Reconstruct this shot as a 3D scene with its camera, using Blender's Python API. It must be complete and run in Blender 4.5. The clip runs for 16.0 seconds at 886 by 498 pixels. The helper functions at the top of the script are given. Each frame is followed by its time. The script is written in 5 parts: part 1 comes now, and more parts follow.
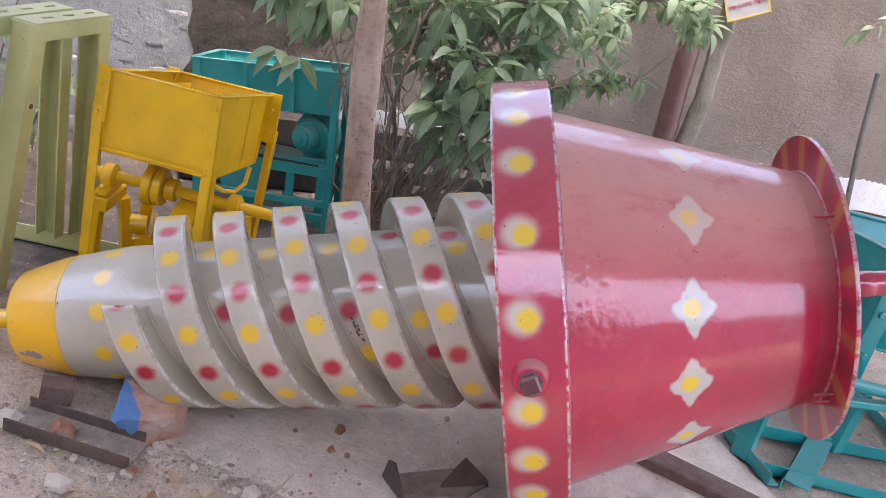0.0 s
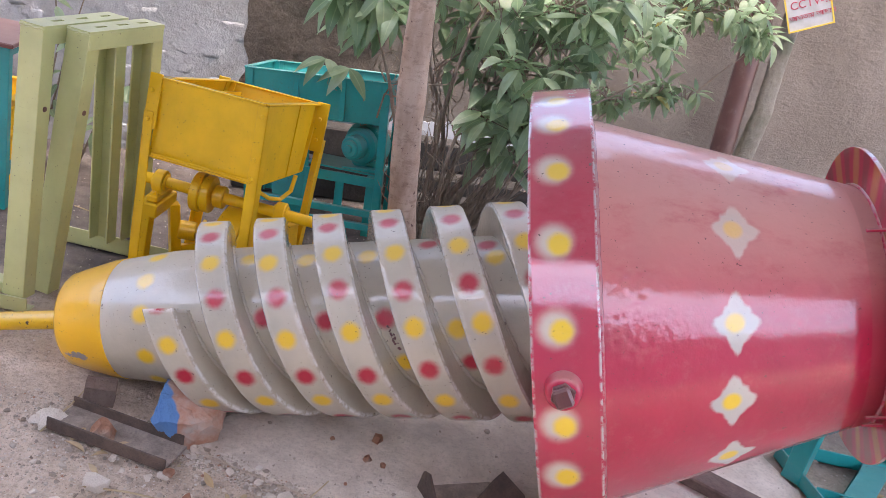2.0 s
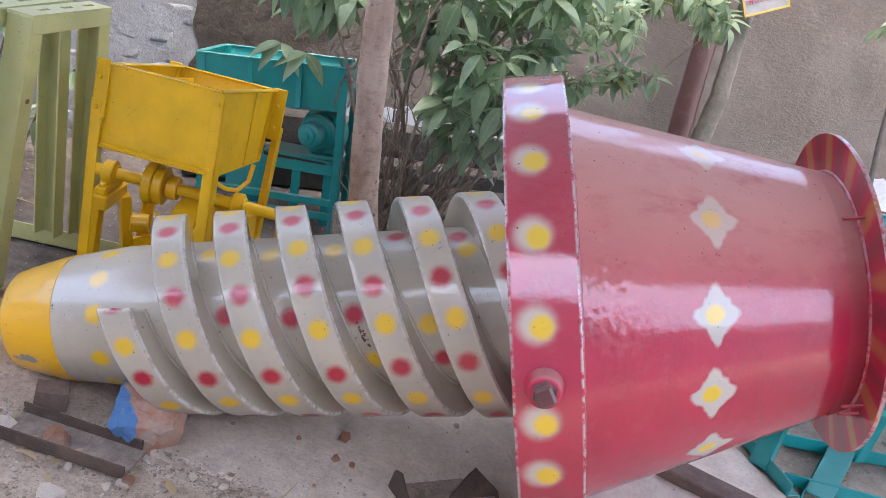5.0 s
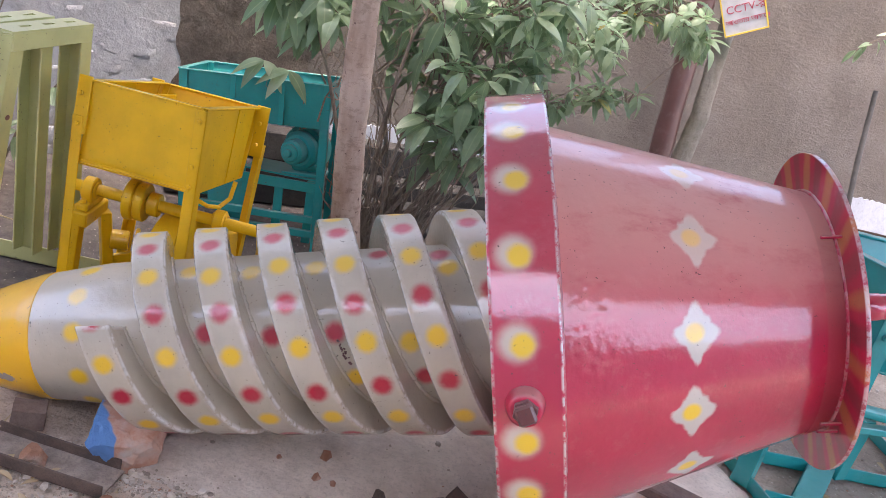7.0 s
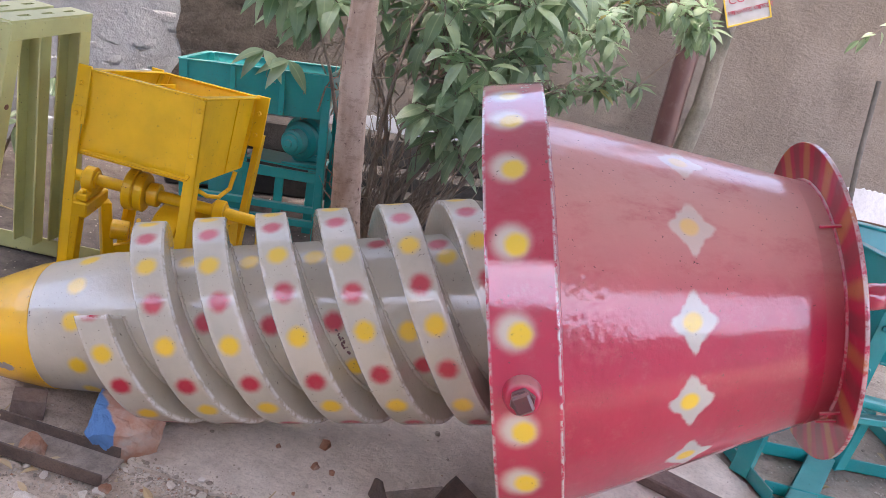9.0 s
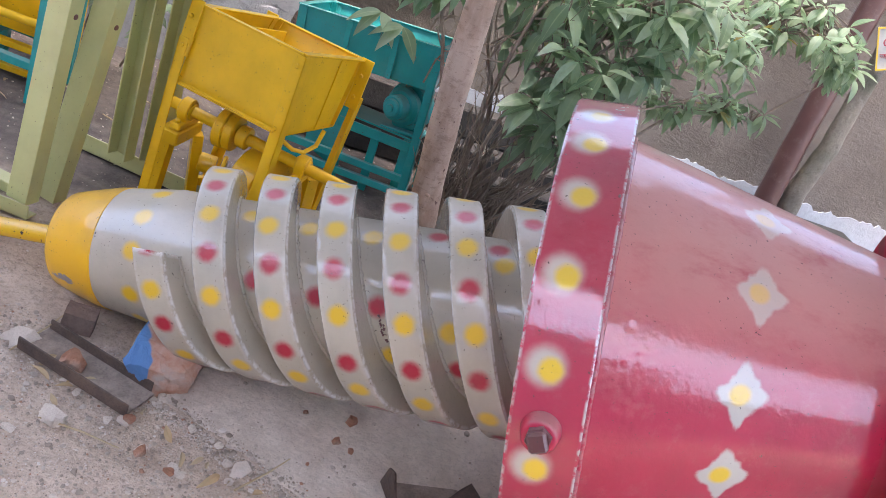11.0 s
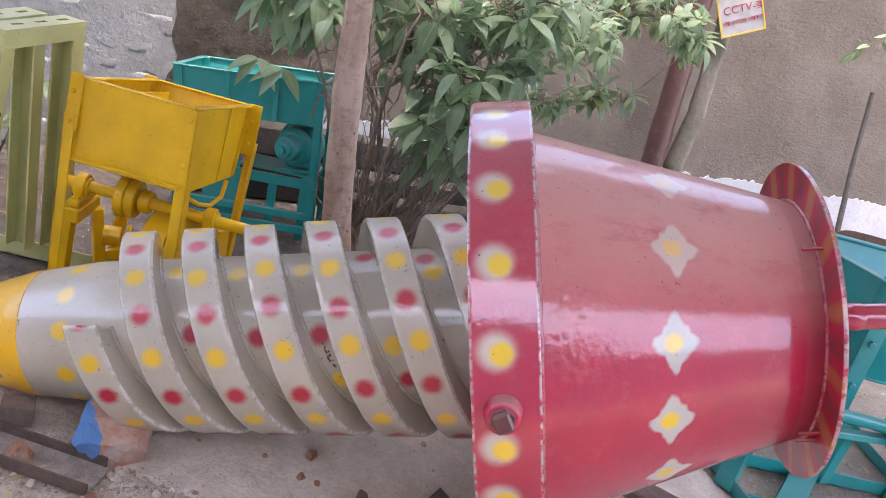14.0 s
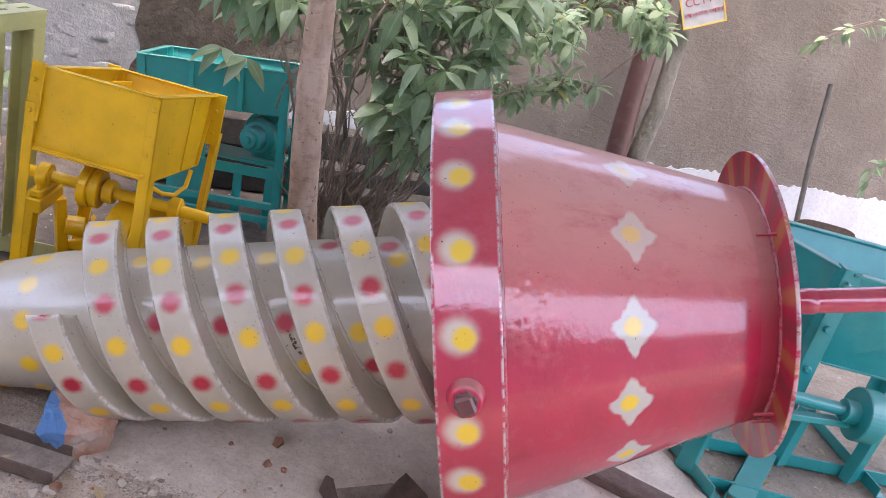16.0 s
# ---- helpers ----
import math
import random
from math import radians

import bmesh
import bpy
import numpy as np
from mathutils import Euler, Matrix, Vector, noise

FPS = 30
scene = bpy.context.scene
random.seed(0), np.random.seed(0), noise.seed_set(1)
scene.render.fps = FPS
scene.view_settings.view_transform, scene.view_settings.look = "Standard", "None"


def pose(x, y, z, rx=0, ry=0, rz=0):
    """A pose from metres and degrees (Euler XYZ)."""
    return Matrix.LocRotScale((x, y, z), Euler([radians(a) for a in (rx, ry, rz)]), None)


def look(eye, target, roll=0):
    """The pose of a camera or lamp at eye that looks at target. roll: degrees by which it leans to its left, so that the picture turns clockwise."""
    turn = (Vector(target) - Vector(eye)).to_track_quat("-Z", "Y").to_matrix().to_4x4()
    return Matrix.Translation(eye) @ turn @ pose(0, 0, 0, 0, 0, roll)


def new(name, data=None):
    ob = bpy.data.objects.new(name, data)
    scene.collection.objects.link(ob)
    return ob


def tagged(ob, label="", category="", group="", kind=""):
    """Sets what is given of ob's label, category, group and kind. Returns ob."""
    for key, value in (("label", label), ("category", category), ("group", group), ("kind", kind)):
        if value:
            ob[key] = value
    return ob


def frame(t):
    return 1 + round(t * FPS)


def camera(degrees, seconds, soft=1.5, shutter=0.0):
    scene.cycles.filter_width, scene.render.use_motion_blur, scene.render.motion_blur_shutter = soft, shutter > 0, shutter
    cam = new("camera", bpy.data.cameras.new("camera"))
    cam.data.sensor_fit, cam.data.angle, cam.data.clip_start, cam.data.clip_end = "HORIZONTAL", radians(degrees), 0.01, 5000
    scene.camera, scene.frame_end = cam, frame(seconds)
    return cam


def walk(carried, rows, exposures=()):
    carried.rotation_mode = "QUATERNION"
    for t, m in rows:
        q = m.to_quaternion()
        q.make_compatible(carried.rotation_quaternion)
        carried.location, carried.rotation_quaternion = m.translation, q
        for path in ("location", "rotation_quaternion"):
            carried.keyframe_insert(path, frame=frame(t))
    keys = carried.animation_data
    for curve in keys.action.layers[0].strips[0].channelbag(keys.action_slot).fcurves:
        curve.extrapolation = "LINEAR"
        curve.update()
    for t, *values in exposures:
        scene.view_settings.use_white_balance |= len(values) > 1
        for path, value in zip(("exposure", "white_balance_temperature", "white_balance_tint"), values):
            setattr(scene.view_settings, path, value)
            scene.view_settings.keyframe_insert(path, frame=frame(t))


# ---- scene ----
cam = camera(53.55, 16.0, soft=0.8)
# seconds, x, y, z, then the turn in degrees
PATH = [
    (0, -0.2648, -1.7708, 1.2351, 67.181, -13.171, 3.843),
    (0.5, -0.2650, -1.7741, 1.2386, 67.449, -13.074, 4.266),
    (1, -0.2475, -1.7736, 1.2389, 67.641, -13.020, 5.122),
    (1.5, -0.2077, -1.7672, 1.2312, 67.543, -12.733, 7.083),
    (2, -0.2175, -1.7529, 1.2287, 67.199, -12.530, 7.954),
    (2.5, -0.2545, -1.7119, 1.2117, 66.873, -11.883, 7.662),
    (3, -0.2748, -1.6908, 1.2031, 66.490, -11.642, 7.518),
    (3.5, -0.2708, -1.6915, 1.2043, 66.108, -12.212, 6.614),
    (4, -0.2685, -1.6953, 1.2079, 66.278, -12.701, 5.693),
    (6.5, -0.2611, -1.6972, 1.2164, 67.985, -13.508, 3.647),
    (7, -0.2613, -1.6974, 1.2171, 68.200, -13.639, 3.540),
    (7.5, -0.2620, -1.6969, 1.2153, 68.129, -13.640, 3.853),
    (8, -0.2605, -1.6925, 1.2144, 67.822, -13.543, 3.853),
    (8.5, -0.2536, -1.6946, 1.2137, 67.592, -13.454, 3.668),
    (8.7, -0.2546, -1.6970, 1.2139, 67.625, -13.478, 3.593),
    (10.8, -0.1831, -1.6356, 1.2619, 63.884, -19.180, 13.782),
    (11, -0.1975, -1.6098, 1.2816, 61.845, -21.448, 15.328),
    (11.5, -0.2070, -1.5982, 1.2758, 60.666, -23.046, 16.646),
    (12, -0.2292, -1.6536, 1.2501, 60.909, -18.950, 13.933),
    (12.5, -0.2195, -1.6990, 1.2423, 63.606, -15.564, 9.306),
    (13, -0.2319, -1.7083, 1.2541, 66.200, -14.553, 5.971),
    (13.5, -0.2400, -1.7007, 1.2543, 67.137, -14.234, 4.696),
    (14, -0.2371, -1.6956, 1.2575, 67.407, -14.332, 3.959),
    (14.5, -0.2344, -1.6934, 1.2573, 67.552, -14.560, 3.568),
    (15, -0.2368, -1.6966, 1.2574, 67.477, -14.878, 3.087),
    (15.5, -0.2314, -1.7092, 1.2577, 67.336, -14.934, 2.402),
    (16, -0.2262, -1.7175, 1.2594, 67.400, -14.875, 1.922),
]
BASE = 2.95
walk(cam, [(r[0], pose(*r[1:])) for r in PATH], [(t, BASE + e, k, g) for t, e, k, g in ((0, 0, 6920, 17.5), (2, 0.03, 6920, 17.5), (3, 0.1, 6650, 13), (3.6, 0.1, 6500, 11), (4.2, 0.02, 6500, 11), (6.4, 0, 6920, 17.5), (8.7, 0, 6920, 17.5), (10.8, 0.03, 6650, 14), (11.6, 0.03, 6650, 14), (12.6, 0, 6920, 17.5), (16, 0.02, 6920, 17.5))])

# ---- light: bright shade under an open sky ----
world = bpy.data.worlds.new("sky")
scene.world = world
world.use_nodes = True
wn = world.node_tree
sky = wn.nodes.new("ShaderNodeTexSky")
sky.sky_type = "NISHITA"
sky.sun_disc = False
sky.sun_elevation, sky.sun_rotation = radians(82), radians(166)
sky.air_density, sky.dust_density, sky.ozone_density = 1.0, 5.0, 2.5
wn.nodes["Background"].inputs["Strength"].default_value = 0.15
wn.links.new(sky.outputs[0], wn.nodes["Background"].inputs["Color"])
sun = new("sun", bpy.data.lights.new("sun", "SUN"))
sun.data.energy, sun.data.angle, sun.data.color = 0.45, radians(60), (1.0, 0.96, 0.92)
sun.matrix_world = look((0.1, -0.4, 2.9), (0, 0, 0))


# ---- materials ----
class Nodes:
    """A small helper to write node materials."""

    def __init__(self, name, rough=0.5, metal=0.0, coat=0.0):
        self.mat = bpy.data.materials.new(name)
        self.mat.use_nodes = True
        self.tree = self.mat.node_tree
        self.bsdf = self.tree.nodes["Principled BSDF"]
        self.set("Roughness", rough)
        self.set("Metallic", metal)
        self.set("Coat Weight", coat)
        self.coord = self.tree.nodes.new("ShaderNodeTexCoord").outputs["Object"]

    def set(self, key, value):
        if hasattr(value, "is_output"):
            self.tree.links.new(value, self.bsdf.inputs[key])
        else:
            self.bsdf.inputs[key].default_value = value

    def feed(self, sock, value):
        if hasattr(value, "is_output"):
            self.tree.links.new(value, sock)
        else:
            sock.default_value = value

    def noise(self, scale, detail=4.0, rough=0.55, coord=None, stretch=None, distort=0.0):
        n = self.tree.nodes.new("ShaderNodeTexNoise")
        c = coord or self.coord
        if stretch:
            m = self.tree.nodes.new("ShaderNodeMapping")
            m.inputs["Scale"].default_value = stretch
            self.tree.links.new(c, m.inputs["Vector"])
            c = m.outputs[0]
        self.tree.links.new(c, n.inputs["Vector"])
        n.inputs["Scale"].default_value, n.inputs["Detail"].default_value, n.inputs["Roughness"].default_value = scale, detail, rough
        n.inputs["Distortion"].default_value = distort
        return n.outputs["Fac"]

    def ramp(self, fac, lo, hi):
        """0 below lo, 1 above hi, smooth between."""
        n = self.tree.nodes.new("ShaderNodeMapRange")
        n.interpolation_type = "SMOOTHSTEP"
        n.inputs["From Min"].default_value, n.inputs["From Max"].default_value = lo, hi
        self.feed(n.inputs["Value"], fac)
        return n.outputs[0]

    def math(self, op, a, b=0.0):
        n = self.tree.nodes.new("ShaderNodeMath")
        n.operation = op
        self.feed(n.inputs[0], a)
        self.feed(n.inputs[1], b)
        return n.outputs[0]

    def mix(self, fac, a, b):
        n = self.tree.nodes.new("ShaderNodeMix")
        n.data_type = "RGBA"
        self.feed(n.inputs["Factor"], fac)
        self.feed(n.inputs["A"], a if hasattr(a, "is_output") else (*a, 1))
        self.feed(n.inputs["B"], b if hasattr(b, "is_output") else (*b, 1))
        return n.outputs["Result"]

    def attr(self, name):
        n = self.tree.nodes.new("ShaderNodeAttribute")
        n.attribute_name = name
        return n.outputs["Fac"]

    def bump(self, height, strength=0.3, distance=0.01, after=None):
        n = self.tree.nodes.new("ShaderNodeBump")
        n.inputs["Strength"].default_value, n.inputs["Distance"].default_value = strength, distance
        self.feed(n.inputs["Height"], height)
        if after:
            self.tree.links.new(after, n.inputs["Normal"])
        self.set("Normal", n.outputs[0])
        self.set("Coat Normal", n.outputs[0])
        return n.outputs[0]


def enamel(name, colour, dust=(0.45, 0.4, 0.34), dusty=0.25, rough=0.14, dots=False, chip=(0.05, 0.035, 0.03), lumps=0.25, worn=(0.55, 0.5, 0.46), top_tint=0.2, chips=0.725, dull_from=None, gloss=1.5, matte=0.0):
    """Brushed gloss enamel on steel, with dust, chips, worn edges and uneven sheen."""
    n = Nodes(name, 0.55, coat=1.0)
    n.set("Specular IOR Level", 0.3)
    n.set("Coat IOR", gloss)
    big, fine = n.noise(5.0, 5, 0.6), n.noise(60.0, 4, 0.6)
    dark = tuple(c * 0.8 for c in colour)
    c = n.mix(n.ramp(big, 0.35, 0.7), colour, dark)
    if dots:
        c = dots(n, c)
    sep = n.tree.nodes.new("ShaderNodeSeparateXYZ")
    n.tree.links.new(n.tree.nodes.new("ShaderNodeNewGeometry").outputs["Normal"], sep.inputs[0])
    # upward faces tinted: lying dust, plus pale sky sheen put into the colour
    facing_up = n.math("MULTIPLY", n.ramp(sep.outputs[2], 0.25, 0.95), n.ramp(n.noise(7.0, 8, 0.7, stretch=(1.0, 2.2, 2.2)), 0.0, 0.55))
    c = n.mix(n.math("MULTIPLY", facing_up, top_tint), c, dust)
    film = n.math("SUBTRACT", 1.0, n.math("MULTIPLY", n.ramp(sep.outputs[2], 0.72, 0.95), matte) if matte else n.math("MULTIPLY", facing_up, top_tint * 0.6))
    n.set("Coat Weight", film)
    c = n.mix(n.math("MULTIPLY", n.ramp(n.noise(22.0, 8, 0.75), 0.5, 0.8), dusty * 0.5), c, dust)
    c = n.mix(n.ramp(n.noise(38.0, 6, 0.75), chips, chips + 0.015), c, chip)
    specks = n.math("MULTIPLY", n.ramp(n.noise(150.0, 3, 0.6), 0.675, 0.695), n.ramp(n.noise(9.0, 4, 0.6), 0.44, 0.54))
    c = n.mix(n.math("MULTIPLY", specks, 0.85), c, chip)
    edge = n.math("MULTIPLY", n.attr("edge_wear"), n.ramp(n.noise(55.0, 5, 0.7), 0.4, 0.55))
    c = n.mix(n.math("MULTIPLY", edge, 0.9), c, worn)
    n.set("Base Color", c)
    n.set("Coat Roughness", n.math("ADD", n.math("MULTIPLY", n.ramp(n.noise(14.0, 6, 0.65), 0.35, 0.8), 0.08), rough - 0.09))
    if dull_from:
        sx = n.tree.nodes.new("ShaderNodeSeparateXYZ")
        n.tree.links.new(n.coord, sx.inputs[0])
        end = n.ramp(sx.outputs[0], dull_from - 0.002, dull_from + 0.002)
        n.set("Coat Weight", n.math("MULTIPLY", n.math("SUBTRACT", 1.0, n.math("MULTIPLY", end, 0.85)), film))
        n.set("Base Color", n.mix(n.math("MULTIPLY", end, 0.3), c, (0.24, 0.1, 0.08)))
    b = n.bump(n.noise(20.0, 3, 0.5), lumps * 0.3, 0.004)
    n.bump(fine, lumps * 1.3, 0.0009, b)
    return n.mat


def spots(n, c):
    """Sprayed yellow and red spots, by the distance to the nearest one."""
    wob = n.math("MULTIPLY", n.math("SUBTRACT", n.noise(90.0, 3), 0.5), 0.006)
    y = n.ramp(n.math("ADD", n.attr("yellow_distance"), wob), 0.028, 0.012)
    r = n.ramp(n.math("ADD", n.attr("red_distance"), wob), 0.029, 0.0115)
    return n.mix(r, n.mix(y, c, (0.8, 0.5, 0.012)), (0.47, 0.004, 0.03))


def halo_spots(n, c):
    """Yellow spots sprayed on a soft white halo."""
    d = n.attr("yellow_distance")
    wob = n.math("MULTIPLY", n.math("SUBTRACT", n.noise(70.0, 3), 0.5), 0.005)
    d = n.math("ADD", d, wob)
    halo = n.math("ADD", n.attr("red_distance"), wob)
    return n.mix(n.ramp(d, 0.0265, 0.013), n.mix(n.ramp(halo, 0.043, 0.016), c, (0.62, 0.52, 0.42)), (0.85, 0.56, 0.02))


def stencil_stars(n, c):
    """White stencilled four-pointed stars with yellow middles."""
    star = n.attr("star")
    d = n.attr("yellow_distance")
    w = n.mix(n.ramp(n.math("ADD", star, n.math("MULTIPLY", n.math("SUBTRACT", n.noise(80.0, 3), 0.5), 0.25)), 1.16, 0.9), c, (0.55, 0.5, 0.43))
    return n.mix(n.ramp(d, 0.022, 0.012), w, (0.85, 0.56, 0.03))


RED = (0.51, 0.011, 0.053)
CREAM = (0.53, 0.465, 0.355)
YELLOW = (0.86, 0.5, 0.003)
TEAL = (0.0, 0.31, 0.3)
m_red = enamel("red_enamel", RED, dust=(0.5, 0.35, 0.29), top_tint=0.55, dusty=0.18)
m_red_ring = enamel("red_enamel_spotted", RED, gloss=1.9, dust=(0.6, 0.42, 0.36), top_tint=0.2, rough=0.115, chips=0.715, lumps=0.4, dots=halo_spots)
m_red_cone = enamel("red_enamel_starred", RED, gloss=1.75, dust=(0.78, 0.46, 0.36), top_tint=0.66, rough=0.115, lumps=0.55, dull_from=0.536, dots=stencil_stars)


def stripes(n, c):
    """Faded yellow and maroon stripes sprayed from the middle outwards."""
    sep = n.tree.nodes.new("ShaderNodeSeparateXYZ")
    n.tree.links.new(n.coord, sep.inputs[0])
    ang = n.math("MULTIPLY", n.math("ARCTAN2", sep.outputs[2], sep.outputs[1]), 15.0)
    wave = n.math("ADD", n.math("SINE", ang), n.math("MULTIPLY", n.math("SUBTRACT", n.noise(8.0, 3), 0.5), 1.2))
    c = n.mix(n.ramp(wave, -0.2, -0.9), c, (0.3, 0.03, 0.045))
    return n.mix(n.math("MULTIPLY", n.ramp(wave, 0.3, 1.0), 0.45), c, (0.55, 0.32, 0.06))


m_red_plate = enamel("red_enamel_striped", RED, dots=stripes)
m_cream = enamel("cream_enamel_grimy", CREAM, dust=(0.3, 0.25, 0.2), dusty=0.7, chips=0.6, chip=(0.2, 0.15, 0.12))
m_cream_spot = enamel("cream_enamel_spotted", CREAM, gloss=1.75, matte=0.75, worn=(0.8, 0.78, 0.74), dusty=0.2, rough=0.105, chips=0.69, lumps=0.65, dots=spots)
m_yellow = enamel("yellow_enamel", YELLOW, dust=(0.5, 0.36, 0.14), dusty=0.05, rough=0.2, lumps=0.2, top_tint=0.05, gloss=1.3)
m_yellow_flaked = enamel("yellow_enamel_flaked", YELLOW, dusty=0.1, rough=0.2, lumps=0.3, chips=0.6)


def scraped(n, c):
    """A short grey scrape where paint has come off."""
    m = n.tree.nodes.new("ShaderNodeMapping")
    m.inputs["Location"].default_value = (1.1 * 20, 0.098 * 60, 0.077 * 60)
    m.inputs["Scale"].default_value = (20, 60, 60)
    n.tree.links.new(n.coord, m.inputs["Vector"])
    d = n.tree.nodes.new("ShaderNodeVectorMath")
    d.operation = "LENGTH"
    n.tree.links.new(m.outputs[0], d.inputs[0])
    far = n.math("ADD", d.outputs["Value"], n.math("MULTIPLY", n.math("SUBTRACT", n.noise(70.0, 5, 0.7), 0.5), 1.6))
    return n.mix(n.ramp(far, 0.72, 0.64), c, (0.3, 0.25, 0.22))


m_yellow_nose = enamel("yellow_enamel_scraped", (0.88, 0.465, 0.004), dusty=0.1, top_tint=0.1, rough=0.2, lumps=0.3, chips=0.7, dots=scraped)
m_teal = enamel("teal_enamel", TEAL, dusty=0.12, rough=0.24, lumps=0.15)
m_green = enamel("pale_green_enamel", (0.52, 0.53, 0.23), dusty=0.3, rough=0.42, lumps=0.12)
m_steel = enamel("brown_bolt_paint", (0.13, 0.035, 0.035), dusty=0.3, rough=0.4)


def plain(name, a, b, scale, rough=0.85, bump=0.4, depth=0.004, c=None):
    n = Nodes(name, rough)
    base = n.mix(n.ramp(n.noise(scale, 8, 0.65), 0.3, 0.7), a, b)
    if c:
        base = n.mix(n.ramp(n.noise(scale * 0.27, 5, 0.6), 0.5, 0.68), base, c)
    base = n.mix(n.math("MULTIPLY", n.ramp(n.noise(scale * 9, 4, 0.7), 0.45, 0.7), 0.4), base, tuple(x * 0.6 for x in a))
    n.set("Base Color", base)
    k = n.bump(n.noise(scale * 2.5, 6, 0.65), bump, depth * 4)
    n.bump(n.noise(scale * 14, 5, 0.7), bump, depth, k)
    return n.mat


n = Nodes("dry_dirt", 0.95)
c = n.mix(n.ramp(n.noise(9.0, 8, 0.65), 0.3, 0.7), (0.5, 0.395, 0.3), (0.65, 0.53, 0.42))
c = n.mix(n.ramp(n.noise(2.4, 5, 0.6), 0.5, 0.68), c, (0.41, 0.33, 0.26))
c = n.mix(n.math("MULTIPLY", n.ramp(n.noise(80.0, 4, 0.7), 0.45, 0.7), 0.6), c, (0.26, 0.2, 0.15))
# earth coloured darker behind the auger, in place of the shade there
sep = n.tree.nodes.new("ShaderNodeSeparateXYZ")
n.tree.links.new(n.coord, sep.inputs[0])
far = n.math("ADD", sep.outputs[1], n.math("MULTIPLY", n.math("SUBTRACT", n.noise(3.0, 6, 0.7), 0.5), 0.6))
shaded_earth = n.mix(n.ramp(n.noise(14.0, 8, 0.7), 0.35, 0.7), (0.09, 0.075, 0.065), (0.165, 0.135, 0.115))
c = n.mix(n.math("MULTIPLY", n.ramp(far, 0.12, 0.45), n.math("ADD", 0.5, n.math("MULTIPLY", n.ramp(sep.outputs[0], 0.9, 0.4), 0.5))), c, shaded_earth)
n.set("Base Color", c)
k = n.bump(n.noise(22.0, 6, 0.65), 0.8, 0.024)
n.bump(n.noise(126.0, 5, 0.7), 0.8, 0.006, k)
m_dirt = n.mat
m_slab = plain("worn_concrete", (0.56, 0.475, 0.385), (0.7, 0.61, 0.51), 13.0, 0.9, 0.7, 0.0025, (0.41, 0.345, 0.285))
n = Nodes("pitted_plaster", 0.95)
c = n.mix(n.ramp(n.noise(3.0, 8, 0.6), 0.35, 0.65), (0.145, 0.122, 0.103), (0.19, 0.163, 0.141))
c = n.mix(n.math("MULTIPLY", n.ramp(n.noise(45.0, 6, 0.75, stretch=(0.55, 0.55, 1.3)), 0.56, 0.7), 0.8), c, (0.12, 0.1, 0.08))
c = n.mix(n.math("MULTIPLY", n.ramp(n.noise(60.0, 6, 0.75), 0.6, 0.72), 0.5), c, (0.38, 0.33, 0.285))
n.set("Base Color", c)
k = n.bump(n.noise(45.0, 6, 0.75, stretch=(0.55, 0.55, 1.3)), 0.8, 0.012)
n.bump(n.noise(8.0, 5, 0.6), 0.4, 0.02, k)
m_plaster = n.mat
m_white = plain("whitewash", (0.5, 0.52, 0.56), (0.43, 0.44, 0.47), 6.0, 0.9, 0.4, 0.003)
m_whitewash = plain("dirty_whitewashed_brick", (0.4, 0.405, 0.41), (0.33, 0.333, 0.335), 7.0, 0.95, 0.6, 0.006, (0.26, 0.255, 0.245))
m_brown = plain("shaded_mud_mortar", (0.085, 0.068, 0.054), (0.14, 0.113, 0.09), 9.0, 0.95, 0.9, 0.01)
m_roof = plain("unseen_roof", (0.13, 0.12, 0.11), (0.18, 0.17, 0.16), 3.0, 0.9, 0.2, 0.002)
n = Nodes("bark", 0.75)
c = n.mix(n.ramp(n.noise(16.0, 7, 0.65, stretch=(1, 1, 0.35)), 0.35, 0.65), (0.36, 0.25, 0.185), (0.5, 0.38, 0.3))
c = n.mix(n.math("MULTIPLY", n.ramp(n.noise(30.0, 6, 0.75, stretch=(0.8, 0.8, 1.8)), 0.5, 0.62), 0.45), c, (0.2, 0.125, 0.09))
c = n.mix(n.ramp(n.noise(55.0, 4, 0.6), 0.645, 0.7), c, (0.13, 0.07, 0.055))
n.set("Base Color", c)
k = n.bump(n.noise(26.0, 6, 0.7, stretch=(0.5, 0.5, 3.0)), 0.5, 0.006)
n.bump(n.noise(120.0, 5, 0.7), 0.5, 0.003, k)
m_bark = n.mat
m_greybark = plain("grey_bark", (0.16, 0.145, 0.12), (0.24, 0.22, 0.185), 14.0, 0.9, 0.7, 0.004, (0.11, 0.12, 0.085))


# ---- building tools ----
def part(name, bm, material, parent=None, label=""):
    me = bpy.data.meshes.new(name)
    bmesh.ops.recalc_face_normals(bm, faces=bm.faces[:])
    bm.to_mesh(me)
    bm.free()
    me.materials.append(material)
    ob = new(name, me)
    if parent:
        ob.parent = parent
    if label:
        ob["label"] = label
    return ob


def thing(name, m, label, category, group="", kind=""):
    ob = new(name)
    ob.matrix_world = m
    ob.empty_display_size = 0.05
    return tagged(ob, label, category, group, kind)


def smooth(ob, angle=40):
    me = ob.data
    me.shade_smooth()
    me.set_sharp_from_angle(angle=radians(angle))
    return ob


